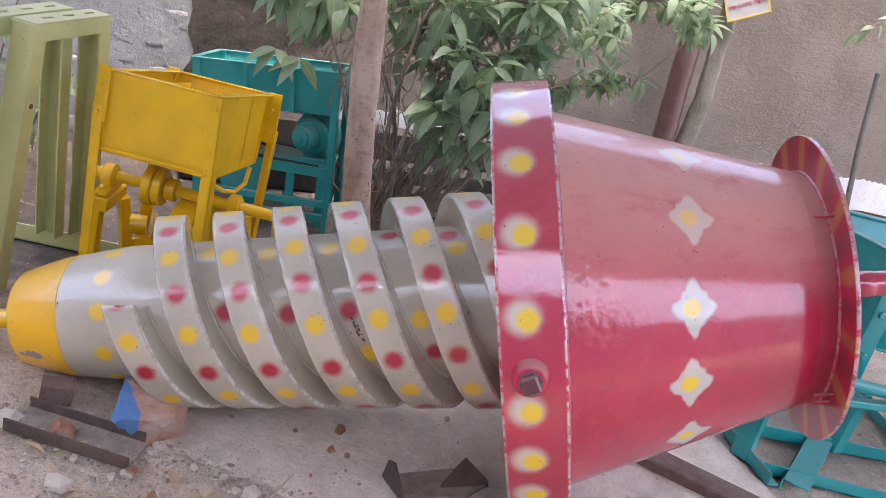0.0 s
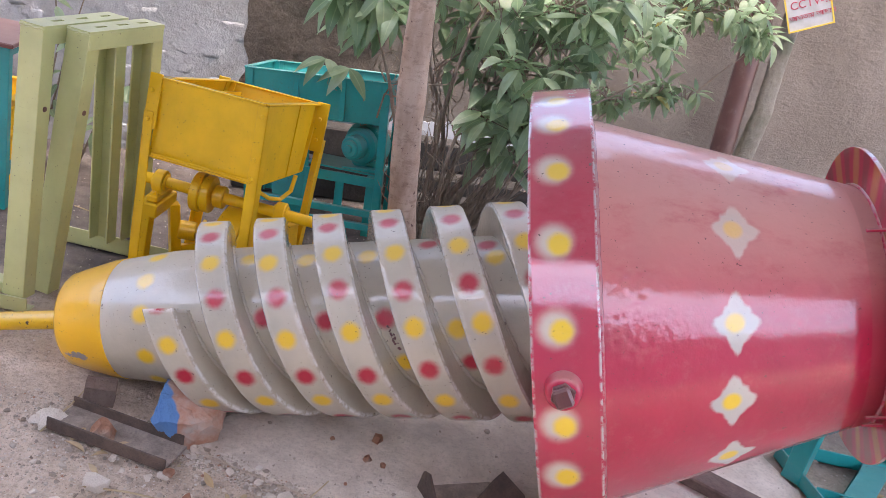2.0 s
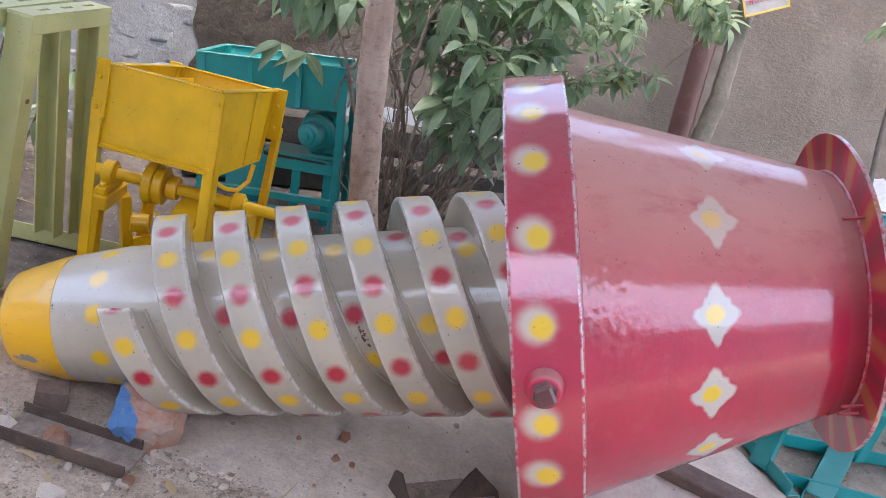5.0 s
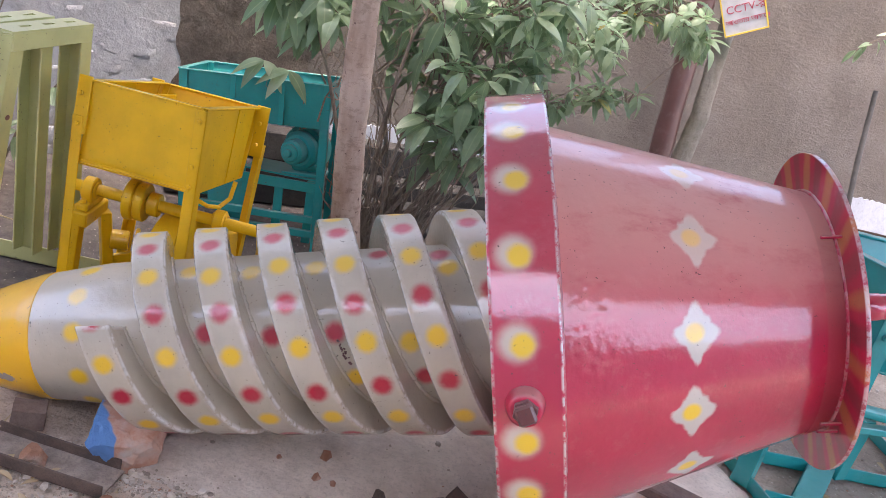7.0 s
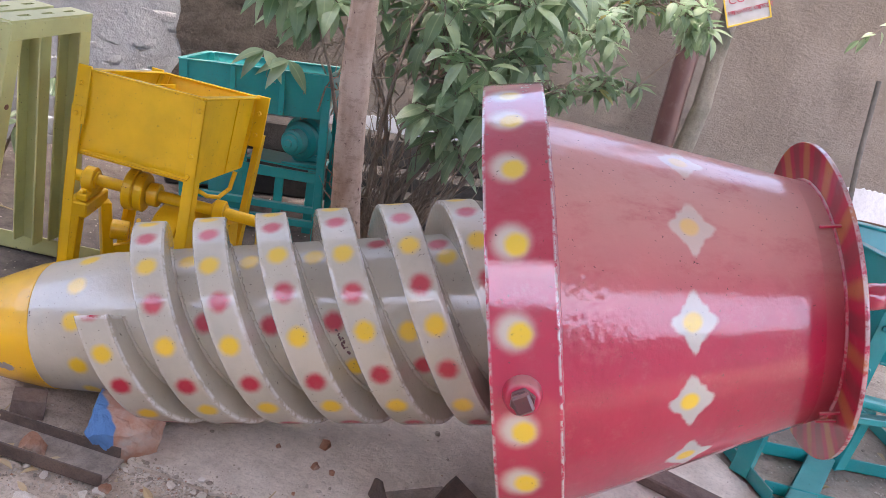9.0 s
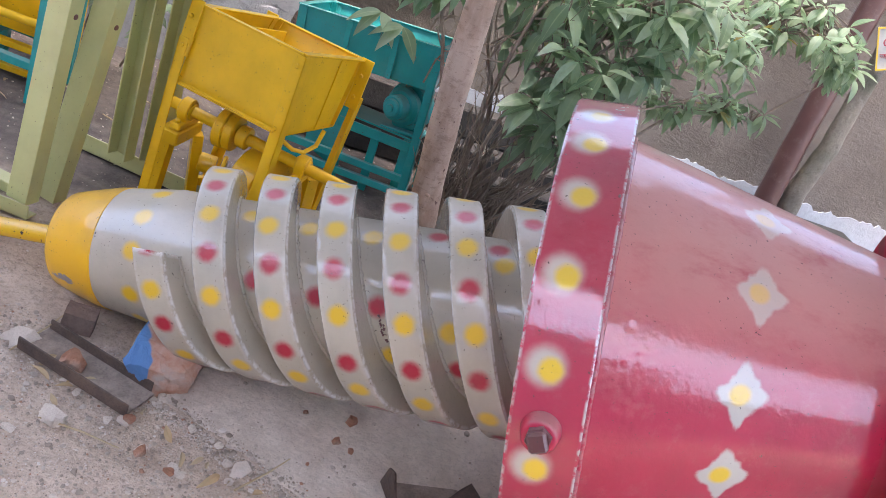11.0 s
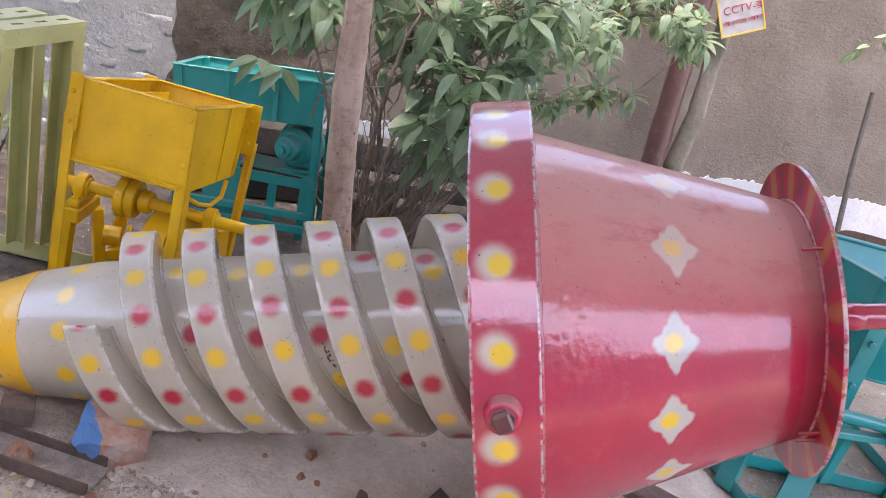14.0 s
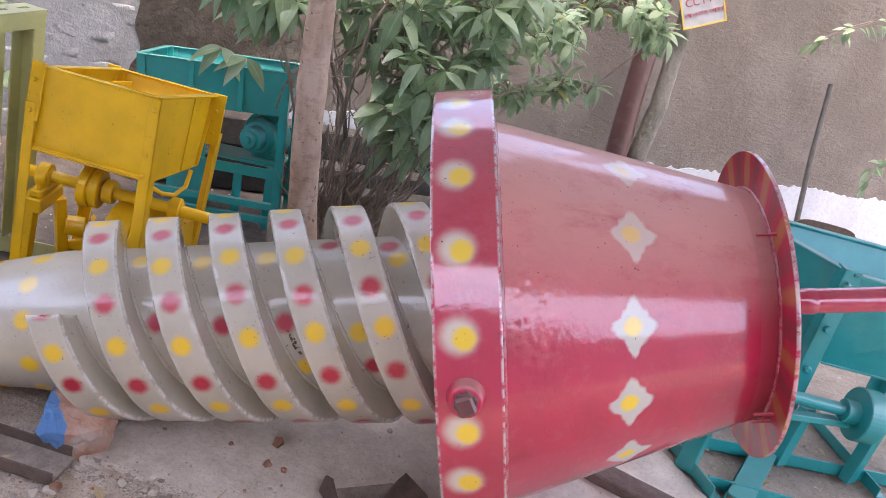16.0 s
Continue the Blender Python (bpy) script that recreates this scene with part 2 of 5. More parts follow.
def lathe(profile, steps=96, bm=None):
    """Turns (x, radius) pairs about the x axis."""
    bm = bm or bmesh.new()
    rings = []
    for x, r in profile:
        rings.append([bm.verts.new((x, -r * math.cos(2 * math.pi * i / steps), r * math.sin(2 * math.pi * i / steps))) for i in range(steps)])
    for a, b in zip(rings, rings[1:]):
        for i in range(steps):
            j = (i + 1) % steps
            bm.faces.new((a[i], a[j], b[j], b[i]))
    for ring, flip in ((rings[0], False), (rings[-1], True)):
        if profile[0 if not flip else -1][1] > 1e-6:
            bm.faces.new(ring)
    return bm


def box(bm, lo, hi, m=None, bevel=0.0):
    """An upright box between two corners, with bevelled edges."""
    c = [(a + b) / 2 for a, b in zip(lo, hi)]
    s = [abs(b - a) for a, b in zip(lo, hi)]
    made = bmesh.ops.create_cube(bm, size=1.0, matrix=Matrix.Translation(c) @ Matrix.Diagonal((*s, 1)))["verts"]
    if bevel:
        edges = list({e for v in made for e in v.link_edges})
        got = bmesh.ops.bevel(bm, geom=edges, offset=min(bevel, min(s) * 0.3), segments=1, affect="EDGES", profile=0.5)
        made = list({v for f in got["faces"] for v in f.verts} | {v for v in made if v.is_valid})
    if m is not None:
        bmesh.ops.transform(bm, matrix=m, verts=made)
    return bm


def bar(bm, a, b, w, h, up=(0, 0, 1), bevel=0.002):
    """A bar of section w x h from a to b."""
    a, b = Vector(a), Vector(b)
    d = (b - a)
    z = d.normalized()
    x = Vector(up).cross(z)
    x = x.normalized() if x.length > 1e-4 else Vector((1, 0, 0))
    y = z.cross(x)
    m = Matrix((x, y, z)).transposed().to_4x4()
    m.translation = (a + b) / 2
    return box(bm, (-w / 2, -h / 2, -d.length / 2), (w / 2, h / 2, d.length / 2), m, bevel)


def angle_bar(bm, a, b, w, t, side, up):
    """An L section: two thin strips along side and up from the line a-b."""
    a, b, s, u = Vector(a), Vector(b), Vector(side).normalized(), Vector(up).normalized()
    d = (b - a).normalized()
    for p, q in ((s, u), (u, s)):
        m = Matrix((p, q, d)).transposed().to_4x4()
        m.translation = (a + b) / 2 + p * w / 2 + q * t / 2
        box(bm, (-w / 2, -t / 2, -(b - a).length / 2), (w / 2, t / 2, (b - a).length / 2), m, 0.0012)
    return bm


def tube(bm, pts, radii, sides=12):
    """A round limb through points, closed at both ends."""
    rings = []
    pts = [Vector(p) for p in pts]
    x = None
    for i, p in enumerate(pts):
        d = (pts[min(i + 1, len(pts) - 1)] - pts[max(i - 1, 0)]).normalized()
        x = (x - d * x.dot(d)).normalized() if x else d.orthogonal().normalized()
        y = d.cross(x)
        rings.append([bm.verts.new(p + radii[i] * (math.cos(2 * math.pi * k / sides) * x + math.sin(2 * math.pi * k / sides) * y)) for k in range(sides)])
    for a, b in zip(rings, rings[1:]):
        for k in range(sides):
            j = (k + 1) % sides
            bm.faces.new((a[k], a[j], b[j], b[k]))
    bm.faces.new(rings[0])
    bm.faces.new(rings[-1])
    return bm


def floats(ob, name, values):
    ob.data.attributes.new(name, "FLOAT", "POINT").data.foreach_set("value", values)


# ---- the screw and its cone: one tilted axis, wide end up on its ring, nose on the ground ----
AXIS = Matrix(((0.9536, 0.1118, -0.2795, 0), (0.0, 0.9285, 0.3714, 0), (0.3010, -0.3542, 0.8854, 0.4498), (0, 0, 0, 1)))
screw = thing("screw_auger", AXIS, "large cream-painted steel auger with red and yellow spots lying on ground", "auger")
funnel = thing("conical_housing", AXIS, "glossy red steel cone housing with yellow dots and white stars", "machine part")


def crest_radius(s):
    return 0.23 + 0.0294 * (s + 0.45)


def core_radius(s):
    return 0.1622 + 0.0147 * (s + 0.45)


LEAD, FIRST, WIDE = 0.399, -0.840, 0.071


def spot_fields(ob, radius, yel, red):
    """Distances over the surface to the nearest yellow and red spot, given as (s, degrees)."""
    co = np.empty(len(ob.data.vertices) * 3)
    ob.data.vertices.foreach_get("co", co)
    co = co.reshape(-1, 3)
    phi = np.degrees(np.arctan2(co[:, 2], -co[:, 1]))
    for name, group in (("yellow_distance", yel), ("red_distance", red)):
        best = np.full(len(co), 9.0)
        for s, p in group:
            dp = (phi - p + 180) % 360 - 180
            best = np.minimum(best, np.hypot(co[:, 0] - s, np.radians(dp) * radius))
        floats(ob, name, best)


def flight(strand):
    """One of the three flights: a square ridge that winds along the core."""
    bm = bmesh.new()
    rng = random.Random(strand + 3)
    start = 8.0 + 120.0 * strand
    rows = []
    step, phi = 2.5, start
    while True:
        # phi falls as s grows
        mid = FIRST + (-(phi - 120.0 * strand)) / 360.0 * LEAD
        if mid > 0.02:
            break
        a = radians(phi)
        R, r = crest_radius(mid), core_radius(mid) - 0.01
        wob = 0.0012 * math.sin(phi * 0.09 + strand) + rng.uniform(-0.0007, 0.0007)
        half = WIDE / 2
        sec = [(mid - half + 0.004, r), (mid - half + 0.0005, R - 0.011), (mid - half, R - 0.004 + wob)]
        for k in range(9):
            u = -half + 0.003 + (WIDE - 0.006) * k / 8
            sec.append((mid + u, R + wob * 0.5))
        sec += [(mid + half, R - 0.004 + wob), (mid + half + 0.0005, R - 0.011), (mid + half + 0.004, r)]
        rows.append([bm.verts.new((s, -q * math.cos(a), q * math.sin(a))) for s, q in sec])
        phi -= step
    for a, b in zip(rows, rows[1:]):
        for k in range(len(a) - 1):
            bm.faces.new((a[k], a[k + 1], b[k + 1], b[k]))
    bm.faces.new(rows[0])
    bm.faces.new(rows[-1])
    ob = smooth(part("flight", bm, m_cream_spot, screw), 50)
    k = len(rows[0])
    floats(ob, "edge_wear", [1.0 if i % k in (2, k - 3) or i < k else 0.2 if i % k in (3, k - 4) else 0.0 for i in range(len(ob.data.vertices))])
    return ob


def foot_weld(strand):
    """An uneven painted weld where a flight stands on the core."""
    rng = random.Random(strand + 40)
    pts, rad = [], []
    phi = 8.0 + 120.0 * strand
    while True:
        s = FIRST - (phi - 120.0 * strand) / 360.0 * LEAD + WIDE / 2 + 0.0035
        if s > 0.0:
            break
        a, q = radians(phi), core_radius(s) + 0.001
        pts.append((s + rng.uniform(-0.0008, 0.0008), -q * math.cos(a), q * math.sin(a)))
        rad.append(0.0045 + rng.uniform(-0.0016, 0.002))
        phi -= 2.0
    bm = bmesh.new()
    tube(bm, pts, rad, 6)
    ob = smooth(part("weld_bead", bm, m_cream, screw, "lumpy cream-painted weld bead"), 80)
    floats(ob, "edge_wear", [0.25] * len(ob.data.vertices))


def crest_at(phi, k):
    return FIRST + 0.133 * k - phi / 360.0 * LEAD


yel, red = [], []
jit = random.Random(11)
for k in range(-3, 10):
    off = 1.6 * (k - 2.5)
    for j in range(-2, 7):
        p = -8 + 42 * j + off
        if -100 < p < 250:
            yel.append((crest_at(p, k) + jit.uniform(-0.004, 0.004), p + jit.uniform(-2, 2)))
            q = p + 21 + jit.uniform(-2, 2)
            red.append((crest_at(q, k), q))
for strand in range(3):
    foot_weld(strand)
    spot_fields(flight(strand), 0.23, yel, red)

bm = lathe([(-1.047 + 0.0098 * i, 0.1365 + (core_radius(-0.9) - 0.1365) * (i / 15) ** 0.9) for i in range(15)] + [(-0.9 + 0.01 * i, core_radius(-0.9 + 0.01 * i)) for i in range(97)], 180)
core = smooth(part("core", bm, m_cream_spot, screw, "cream-painted round core with faded spots"))
floats(core, "edge_wear", [0.0] * len(core.data.vertices))
spot_fields(core, 0.16, [(-0.921, 35), (-0.921, 5.7), (-0.921, -30.4), (-0.425, 52), (-0.692, 54), (-0.227, -9), (-0.341, -36), (-0.56, 50), (-0.15, 45), (-0.921, 66), (-0.921, -62)],
            [(-0.298, 66), (-0.504, -1.8), (-0.376, -0.6), (-0.202, -36), (-0.64, 1.3), (-0.17, 60)])
# dark burnt scrape beside a flight
bm = bmesh.new()
scar_rng = random.Random(17)
SCAR = ((-0.372, -6.5), (-0.349, -24.0))
for i in range(26):
    u = scar_rng.random()
    s0, p0 = SCAR[0][0] + (SCAR[1][0] - SCAR[0][0]) * u, SCAR[0][1] + (SCAR[1][1] - SCAR[0][1]) * u
    a, q = radians(p0 + scar_rng.uniform(-1.6, 1.6)), core_radius(s0) + 0.0004
    at0 = Vector((s0 + scar_rng.uniform(-0.004, 0.004), -q * math.cos(a), q * math.sin(a)))
    bmesh.ops.create_icosphere(bm, subdivisions=1, radius=scar_rng.uniform(0.0012, 0.003), matrix=Matrix.Translation(at0))
part("scrape", bm, m_steel, screw, "dark burnt scrape in the paint")
bm = lathe([(-1.158, 0.05), (-1.1575, 0.1), (-1.155, 0.107), (-1.148, 0.1125), (-1.12, 0.12), (-1.09, 0.128), (-1.06, 0.1355), (-1.049, 0.1385), (-1.03, 0.1408), (-1.0235, 0.1416), (-1.0225, 0.1405)], 120)
smooth(part("nose", bm, m_yellow_nose, screw, "tapered yellow nose with a paint chip"))
bm = lathe([(-1.62, 0.02), (-1.618, 0.0225)] + [(-1.6 + 0.02 * i, 0.0225) for i in range(22)] + [(-1.165, 0.0225)], 40)
smooth(part("front_shaft", bm, m_yellow_flaked, screw, "thin yellow steel shaft"))
bm = lathe([(0.55, 0.027), (0.70, 0.027), (0.702, 0.0285), (0.725, 0.0285), (0.727, 0.027)] + [(0.73 + 0.01 * i, 0.027) for i in range(50)] + [(1.22, 0.027), (1.222, 0.024)], 40)
rear = smooth(part("rear_shaft", bm, m_red_ring, screw, "red-painted round steel shaft with sprayed spots"))

spot_fields(rear, 0.027, [(1.12, 30)], [(1.12, 30)])
RF, RC, RE = 0.4719, 0.4065, 0.2577
bm = lathe([(-0.062, RF - 0.02), (-0.0622, RF - 0.001), (-0.0605, RF), *[(-0.056 + 0.0065 * i, RF) for i in range(17)], (0.0515, RF), (0.0535, RF - 0.0015), (0.0535, RC - 0.03)], 360)
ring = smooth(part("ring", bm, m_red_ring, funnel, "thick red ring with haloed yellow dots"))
dots = [61, 48.6, 33.5, 16.3, -1.4, -21.6, -34.9, -47.4] + [-62 - 15.5 * i for i in range(14)]
floats(ring, "edge_wear", [1.0 if v.co.x > 0.0505 or v.co.x < -0.0595 else 0.0 for v in ring.data.vertices])
spot_fields(ring, RF, [(-0.010, p) for p in dots], [(-0.019, p + 0.6) for p in dots])
n_s, n_p = 100, 420
bm = lathe([(0.053 + (0.582 - 0.053) * i / n_s, RC + (RE - RC) / (0.5313 - 0.053) * (0.582 - 0.053) * i / n_s) for i in range(n_s + 1)], n_p)
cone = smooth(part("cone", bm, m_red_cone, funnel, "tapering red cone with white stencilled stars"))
stars = [(0.305, 57.7), (0.299, 27.4), (0.291, -2.1), (0.287, -27.5), (0.294, -55.0)] + [(0.295, -84 - 29.0 * i) for i in range(7)]
# blistered paint beside the ring
for v in cone.data.vertices:
    a = math.degrees(math.atan2(v.co.z, -v.co.y))
    w = max(0.0, 1 - ((v.co.x - 0.105) / 0.055) ** 2) * max(0.0, 1 - ((a - 2) / 22) ** 2)
    if w > 0:
        k = 1 + 0.006 * w * (1 - 2 * abs(noise.noise(v.co * 60))) * noise.noise(v.co * 110)
        v.co.y *= k
        v.co.z *= k
spot_fields(cone, 0.33, [(s - 0.004, p) for s, p in stars], [])
co = np.empty(len(cone.data.vertices) * 3)
cone.data.vertices.foreach_get("co", co)
co = co.reshape(-1, 3)
phi = np.degrees(np.arctan2(co[:, 2], -co[:, 1]))
best = np.full(len(co), 9.0)
for s, p in stars:
    dx, dy = (co[:, 0] - s) / 0.041, np.radians((phi - p + 180) % 360 - 180) * 0.33 / 0.052
    r, th = np.hypot(dx, dy), np.arctan2(dy, dx)
    lim = 0.8 + 0.15 * np.cos(4 * th) + 0.05 * np.cos(8 * th) + 0.03 * np.sin(5 * th + p) + 0.025 * np.sin(11 * th)
    best = np.minimum(best, np.where(r < 2, r / np.maximum(lim, 0.2), 9.0))
floats(cone, "star", best)
bm = lathe([(0.576, 0.03), (0.576, 0.3225), (0.5775, 0.3237), (0.5835, 0.3237), (0.585, 0.3225), (0.585, 0.03)], 180)
end_plate = smooth(part("end_plate", bm, m_red_plate, funnel, "round red end plate with faded yellow stripes"))
floats(end_plate, "edge_wear", [0.6 if math.hypot(v.co.y, v.co.z) > 0.323 else 0.0 for v in end_plate.data.vertices])

# bare flakes near the top of the ring
flake_rng = random.Random(9)
bm = bmesh.new()
for s0, p0, q0 in ((0.022, 70.5, 0.004), (0.03, 71.5, 0.003), (0.012, 67.5, 0.0045), (0.017, 67.2, 0.004), (0.024, 67.6, 0.003), (0.014, 64.0, 0.0035), (0.02, 64.2, 0.003), (-0.05, 58.0, 0.003), (-0.053, 44.0, 0.0025), (0.046, 35.0, 0.0028)):
    a = radians(p0)
    at0 = Matrix.Translation((s0, -RF * math.cos(a), RF * math.sin(a))) @ Matrix.Rotation(-a, 4, "X") @ Matrix.Diagonal((flake_rng.uniform(0.6, 1.4), 0.12, flake_rng.uniform(0.6, 1.6), 1))
    bmesh.ops.create_icosphere(bm, subdivisions=1, radius=q0, matrix=at0)
part("paint_flakes", bm, m_steel, funnel, "dark bare flakes in the red paint")["kind"] = "stuff"

# bolt through the ring, welded tabs on the end plate, patched weld beads
bm = lathe([(-0.012, 0.033), (0.0, 0.033), (0.006, 0.0315), (0.022, 0.029), (0.026, 0.0265), (0.0275, 0.023)], 40)
bmesh.ops.transform(bm, matrix=Matrix.Translation((-0.01, -0.4595, -0.108)) @ Matrix.Rotation(radians(12), 4, "X") @ Matrix.Rotation(radians(-90), 4, "Z"), verts=bm.verts[:])
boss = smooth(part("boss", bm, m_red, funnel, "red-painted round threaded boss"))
bm = lathe([(0.022, 0.022), (0.035, 0.0215), (0.0365, 0.02), (0.0365, 0.001)], 6)
box(bm, (0.034, -0.015, -0.0165), (0.05, 0.015, 0.0165), None, 0.004)
bmesh.ops.transform(bm, matrix=Matrix.Translation((-0.01, -0.4595, -0.108)) @ Matrix.Rotation(radians(12), 4, "X") @ Matrix.Rotation(radians(-90), 4, "Z") @ Matrix.Rotation(radians(18), 4, "X"), verts=bm.verts[:])
part("bolt_head", bm, m_steel, boss, "square dark bolt head")
for p in (32, -48, -54, -150):
    a = radians(p)
    bm = bmesh.new()
    m = Matrix.Translation((0.562, -0.271 * math.cos(a), 0.271 * math.sin(a))) @ Matrix.Rotation(-a, 4, "X")
    box(bm, (-0.024, -0.005, -0.003), (0.016, 0.001, 0.003), m, 0.0015)
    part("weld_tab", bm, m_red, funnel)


def bead(x, r, thick):
    """A lumpy weld ring."""
    bm = bmesh.new()
    rows = []
    for i in range(360):
        a = 2 * math.pi * i / 360
        t = thick * (1 + 0.35 * noise.noise((i * 0.35, x * 50, 0)))
        rows.append([bm.verts.new((x + t * math.cos(q), -(r + t * math.sin(q)) * math.cos(a), (r + t * math.sin(q)) * math.sin(a))) for q in (0, 1.05, 2.1, 3.15, 4.2, 5.25)])
    for i in range(360):
        p, q = rows[i], rows[(i + 1) % 360]
        for k in range(6):
            bm.faces.new((p[k], p[(k + 1) % 6], q[(k + 1) % 6], q[k]))
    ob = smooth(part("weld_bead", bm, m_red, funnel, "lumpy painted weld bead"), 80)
    floats(ob, "edge_wear", [0.3] * len(ob.data.vertices))


bead(0.055, RC, 0.005)
bead(0.575, 0.2465, 0.004)


# ---- ground ----
def axis_steps(inner, step, outer):
    v = [i * step for i in range(int(inner / step) + 1)]
    while v[-1] < outer:
        v.append(v[-1] * 1.35)
    return [-x for x in reversed(v[1:])] + v


def ground_z(x, y):
    fade = max(0.0, 1 - max(abs(x), abs(y)) / 3.5)
    return fade * (0.007 * noise.noise((x * 3, y * 3, 0.3)) + 0.004 * noise.noise((x * 11, y * 11, 2.0)) + 0.002 * noise.noise((x * 31, y * 31, 5.0))) - 0.006


bm = bmesh.new()
xs, ys = axis_steps(2.2, 0.03, 900), axis_steps(2.2, 0.03, 900)
grid = [[bm.verts.new((x, y, ground_z(x, y))) for y in ys] for x in xs]
for a, b in zip(grid, grid[1:]):
    for j in range(len(ys) - 1):
        bm.faces.new((a[j], b[j], b[j + 1], a[j + 1]))
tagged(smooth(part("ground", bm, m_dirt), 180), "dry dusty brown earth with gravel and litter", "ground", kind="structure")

# worn concrete slab under the cone
rng = random.Random(4)
bm = bmesh.new()
edge = []
corner = [(-0.73, -0.212), (-0.55, -0.243), (-0.4, -0.281), (-0.2, -0.325), (0.1, -0.39), (0.5, -0.48), (0.78, -0.54), (0.84, -0.2), (0.8, 0.1), (0.66, 0.4), (0.5, 0.66), (-0.3, 0.62), (-0.55, 0.45), (-0.64, 0.1)]
for (x0, y0), (x1, y1) in zip(corner, corner[1:] + corner[:1]):
    k = max(2, int(math.hypot(x1 - x0, y1 - y0) / 0.02))
    for i in range(k):
        u = i / k
        w = 0.016 * noise.noise((x0 * 9 + u * 11, y0 * 9, 1.0)) + 0.008 * noise.noise((x0 * 40 + u * 60, y0 * 9, 5.0))
        edge.append((x0 + (x1 - x0) * u + w + rng.uniform(-0.003, 0.003), y0 + (y1 - y0) * u + w + rng.uniform(-0.003, 0.003)))
low = [bm.verts.new((x, y, -0.03)) for x, y in edge]
mid = [bm.verts.new((x, y, -0.001 + rng.uniform(-0.003, 0.004))) for x, y in edge]
cx, cy = 0.2, 0.0
top = []
for x, y in edge:
    k = rng.uniform(0.4, 1.8)
    top.append(bm.verts.new((x + (cx - x) * 0.010 * k, y + (cy - y) * 0.02 * k, 0.005)))
for i in range(len(edge)):
    j = (i + 1) % len(edge)
    bm.faces.new((low[i], low[j], mid[j], mid[i]))
    bm.faces.new((mid[i], mid[j], top[j], top[i]))
bm.faces.new(top)
tagged(part("pavement", bm, m_slab), "worn grey concrete slab with a crumbling edge", "slab", kind="structure")

# ---- walls ----
WALL = pose(1.13, 2.53, 0, 0, 0, 21.2)
bm = bmesh.new()
box(bm, (-2.6, 0, -0.1), (12, 0.25, 1.75), WALL)
tagged(part("wall_back", bm, m_plaster), "rough grey-brown cement plastered boundary wall", "wall", kind="structure")
bm = bmesh.new()
prev = None
for i in range(620):
    x = -2.72 + 0.012 * i
    h = 0.3 + 0.022 * noise.noise((x * 4, 0, 0)) + 0.02 * noise.noise((x * 17, 3, 0)) + 0.012 * noise.noise((x * 45, 7, 0))
    row = [bm.verts.new(WALL @ Vector((x, -0.006, -0.1))), bm.verts.new(WALL @ Vector((x, -0.006, h))), bm.verts.new(WALL @ Vector((x, 0.002, h)))]
    if prev:
        for k in range(2):
            bm.faces.new((prev[k], row[k], row[k + 1], prev[k + 1]))
    prev = row
tagged(part("trim", bm, m_white), "ragged white limewash band along the wall foot", "wall base", kind="structure")
bm = bmesh.new()
box(bm, (-9, 0.0, -0.1), (-2.6, 0.25, 1.75), WALL)
wall_brick = tagged(part("wall_brick", bm, m_whitewash), "old whitewashed brick wall with worn joints", "wall", kind="structure")
# bare mortar beside the bricks, plaster broken off; widened and darkened as leaf shade
bm = bmesh.new()
rows = []
for i in range(26):
    row = []
    for j in range(46):
        x, z = -2.62 + 0.012 * i + 0.02 * noise.noise((j * 0.3, 0, 4)), 0.25 + 0.033 * j
        edge_ = min(i, 25 - i) / 4
        w = 0.55 + 0.12 * noise.noise((z * 5, 2, 0))
        x = -2.62 + (x + 2.62) / 0.3 * w
        row.append(bm.verts.new(WALL @ Vector((x, -0.004 - min(1, edge_) * (0.016 + 0.012 * noise.noise((x * 24, z * 24, 0)) + 0.006 * noise.noise((x * 70, z * 70, 0))), z))))
    rows.append(row)
for p, q in zip(rows, rows[1:]):
    for j in range(45):
        bm.faces.new((p[j], q[j], q[j + 1], p[j + 1]))
tagged(smooth(part("wall_patch", bm, m_brown), 60), "bare mortar where plaster broke off, leaf shade in its colour", "wall", kind="structure")
# left boundary, out of the picture
bm = bmesh.new()
box(bm, (-9.0, -4.0, -0.1), (-8.8, 0.0, 1.75), WALL)
tagged(part("wall_side", bm, m_plaster), "plain cement plastered side wall", "wall", kind="structure")
# unseen wall added behind the camera, its steps cut to shape reflected sky
bm = bmesh.new()
box(bm, (-9, -2.5, -0.1), (-0.8, -2.2, 2.05))
box(bm, (-0.8, -2.5, -0.1), (1.5, -2.2, 1.52))
box(bm, (1.5, -2.5, -0.1), (12, -2.2, 1.17))
tagged(part("wall_front", bm, m_white), "plain unseen white wall added to shape reflections and bounce", "wall", kind="structure")
# unseen roof, known from reflections; side pieces added to shade wall and shrub
bm = bmesh.new()
box(bm, (-2.8, -1.95, 2.26), (2.7, 0.88, 2.3))
box(bm, (0.2, 0.88, 2.26), (4.6, 1.4, 2.3))
box(bm, (1.4, 1.4, 2.26), (4.6, 2.1, 2.3))
tagged(part("ceiling", bm, m_roof), "unseen flat roof over the yard, extended to block sky light", "roof", kind="structure")


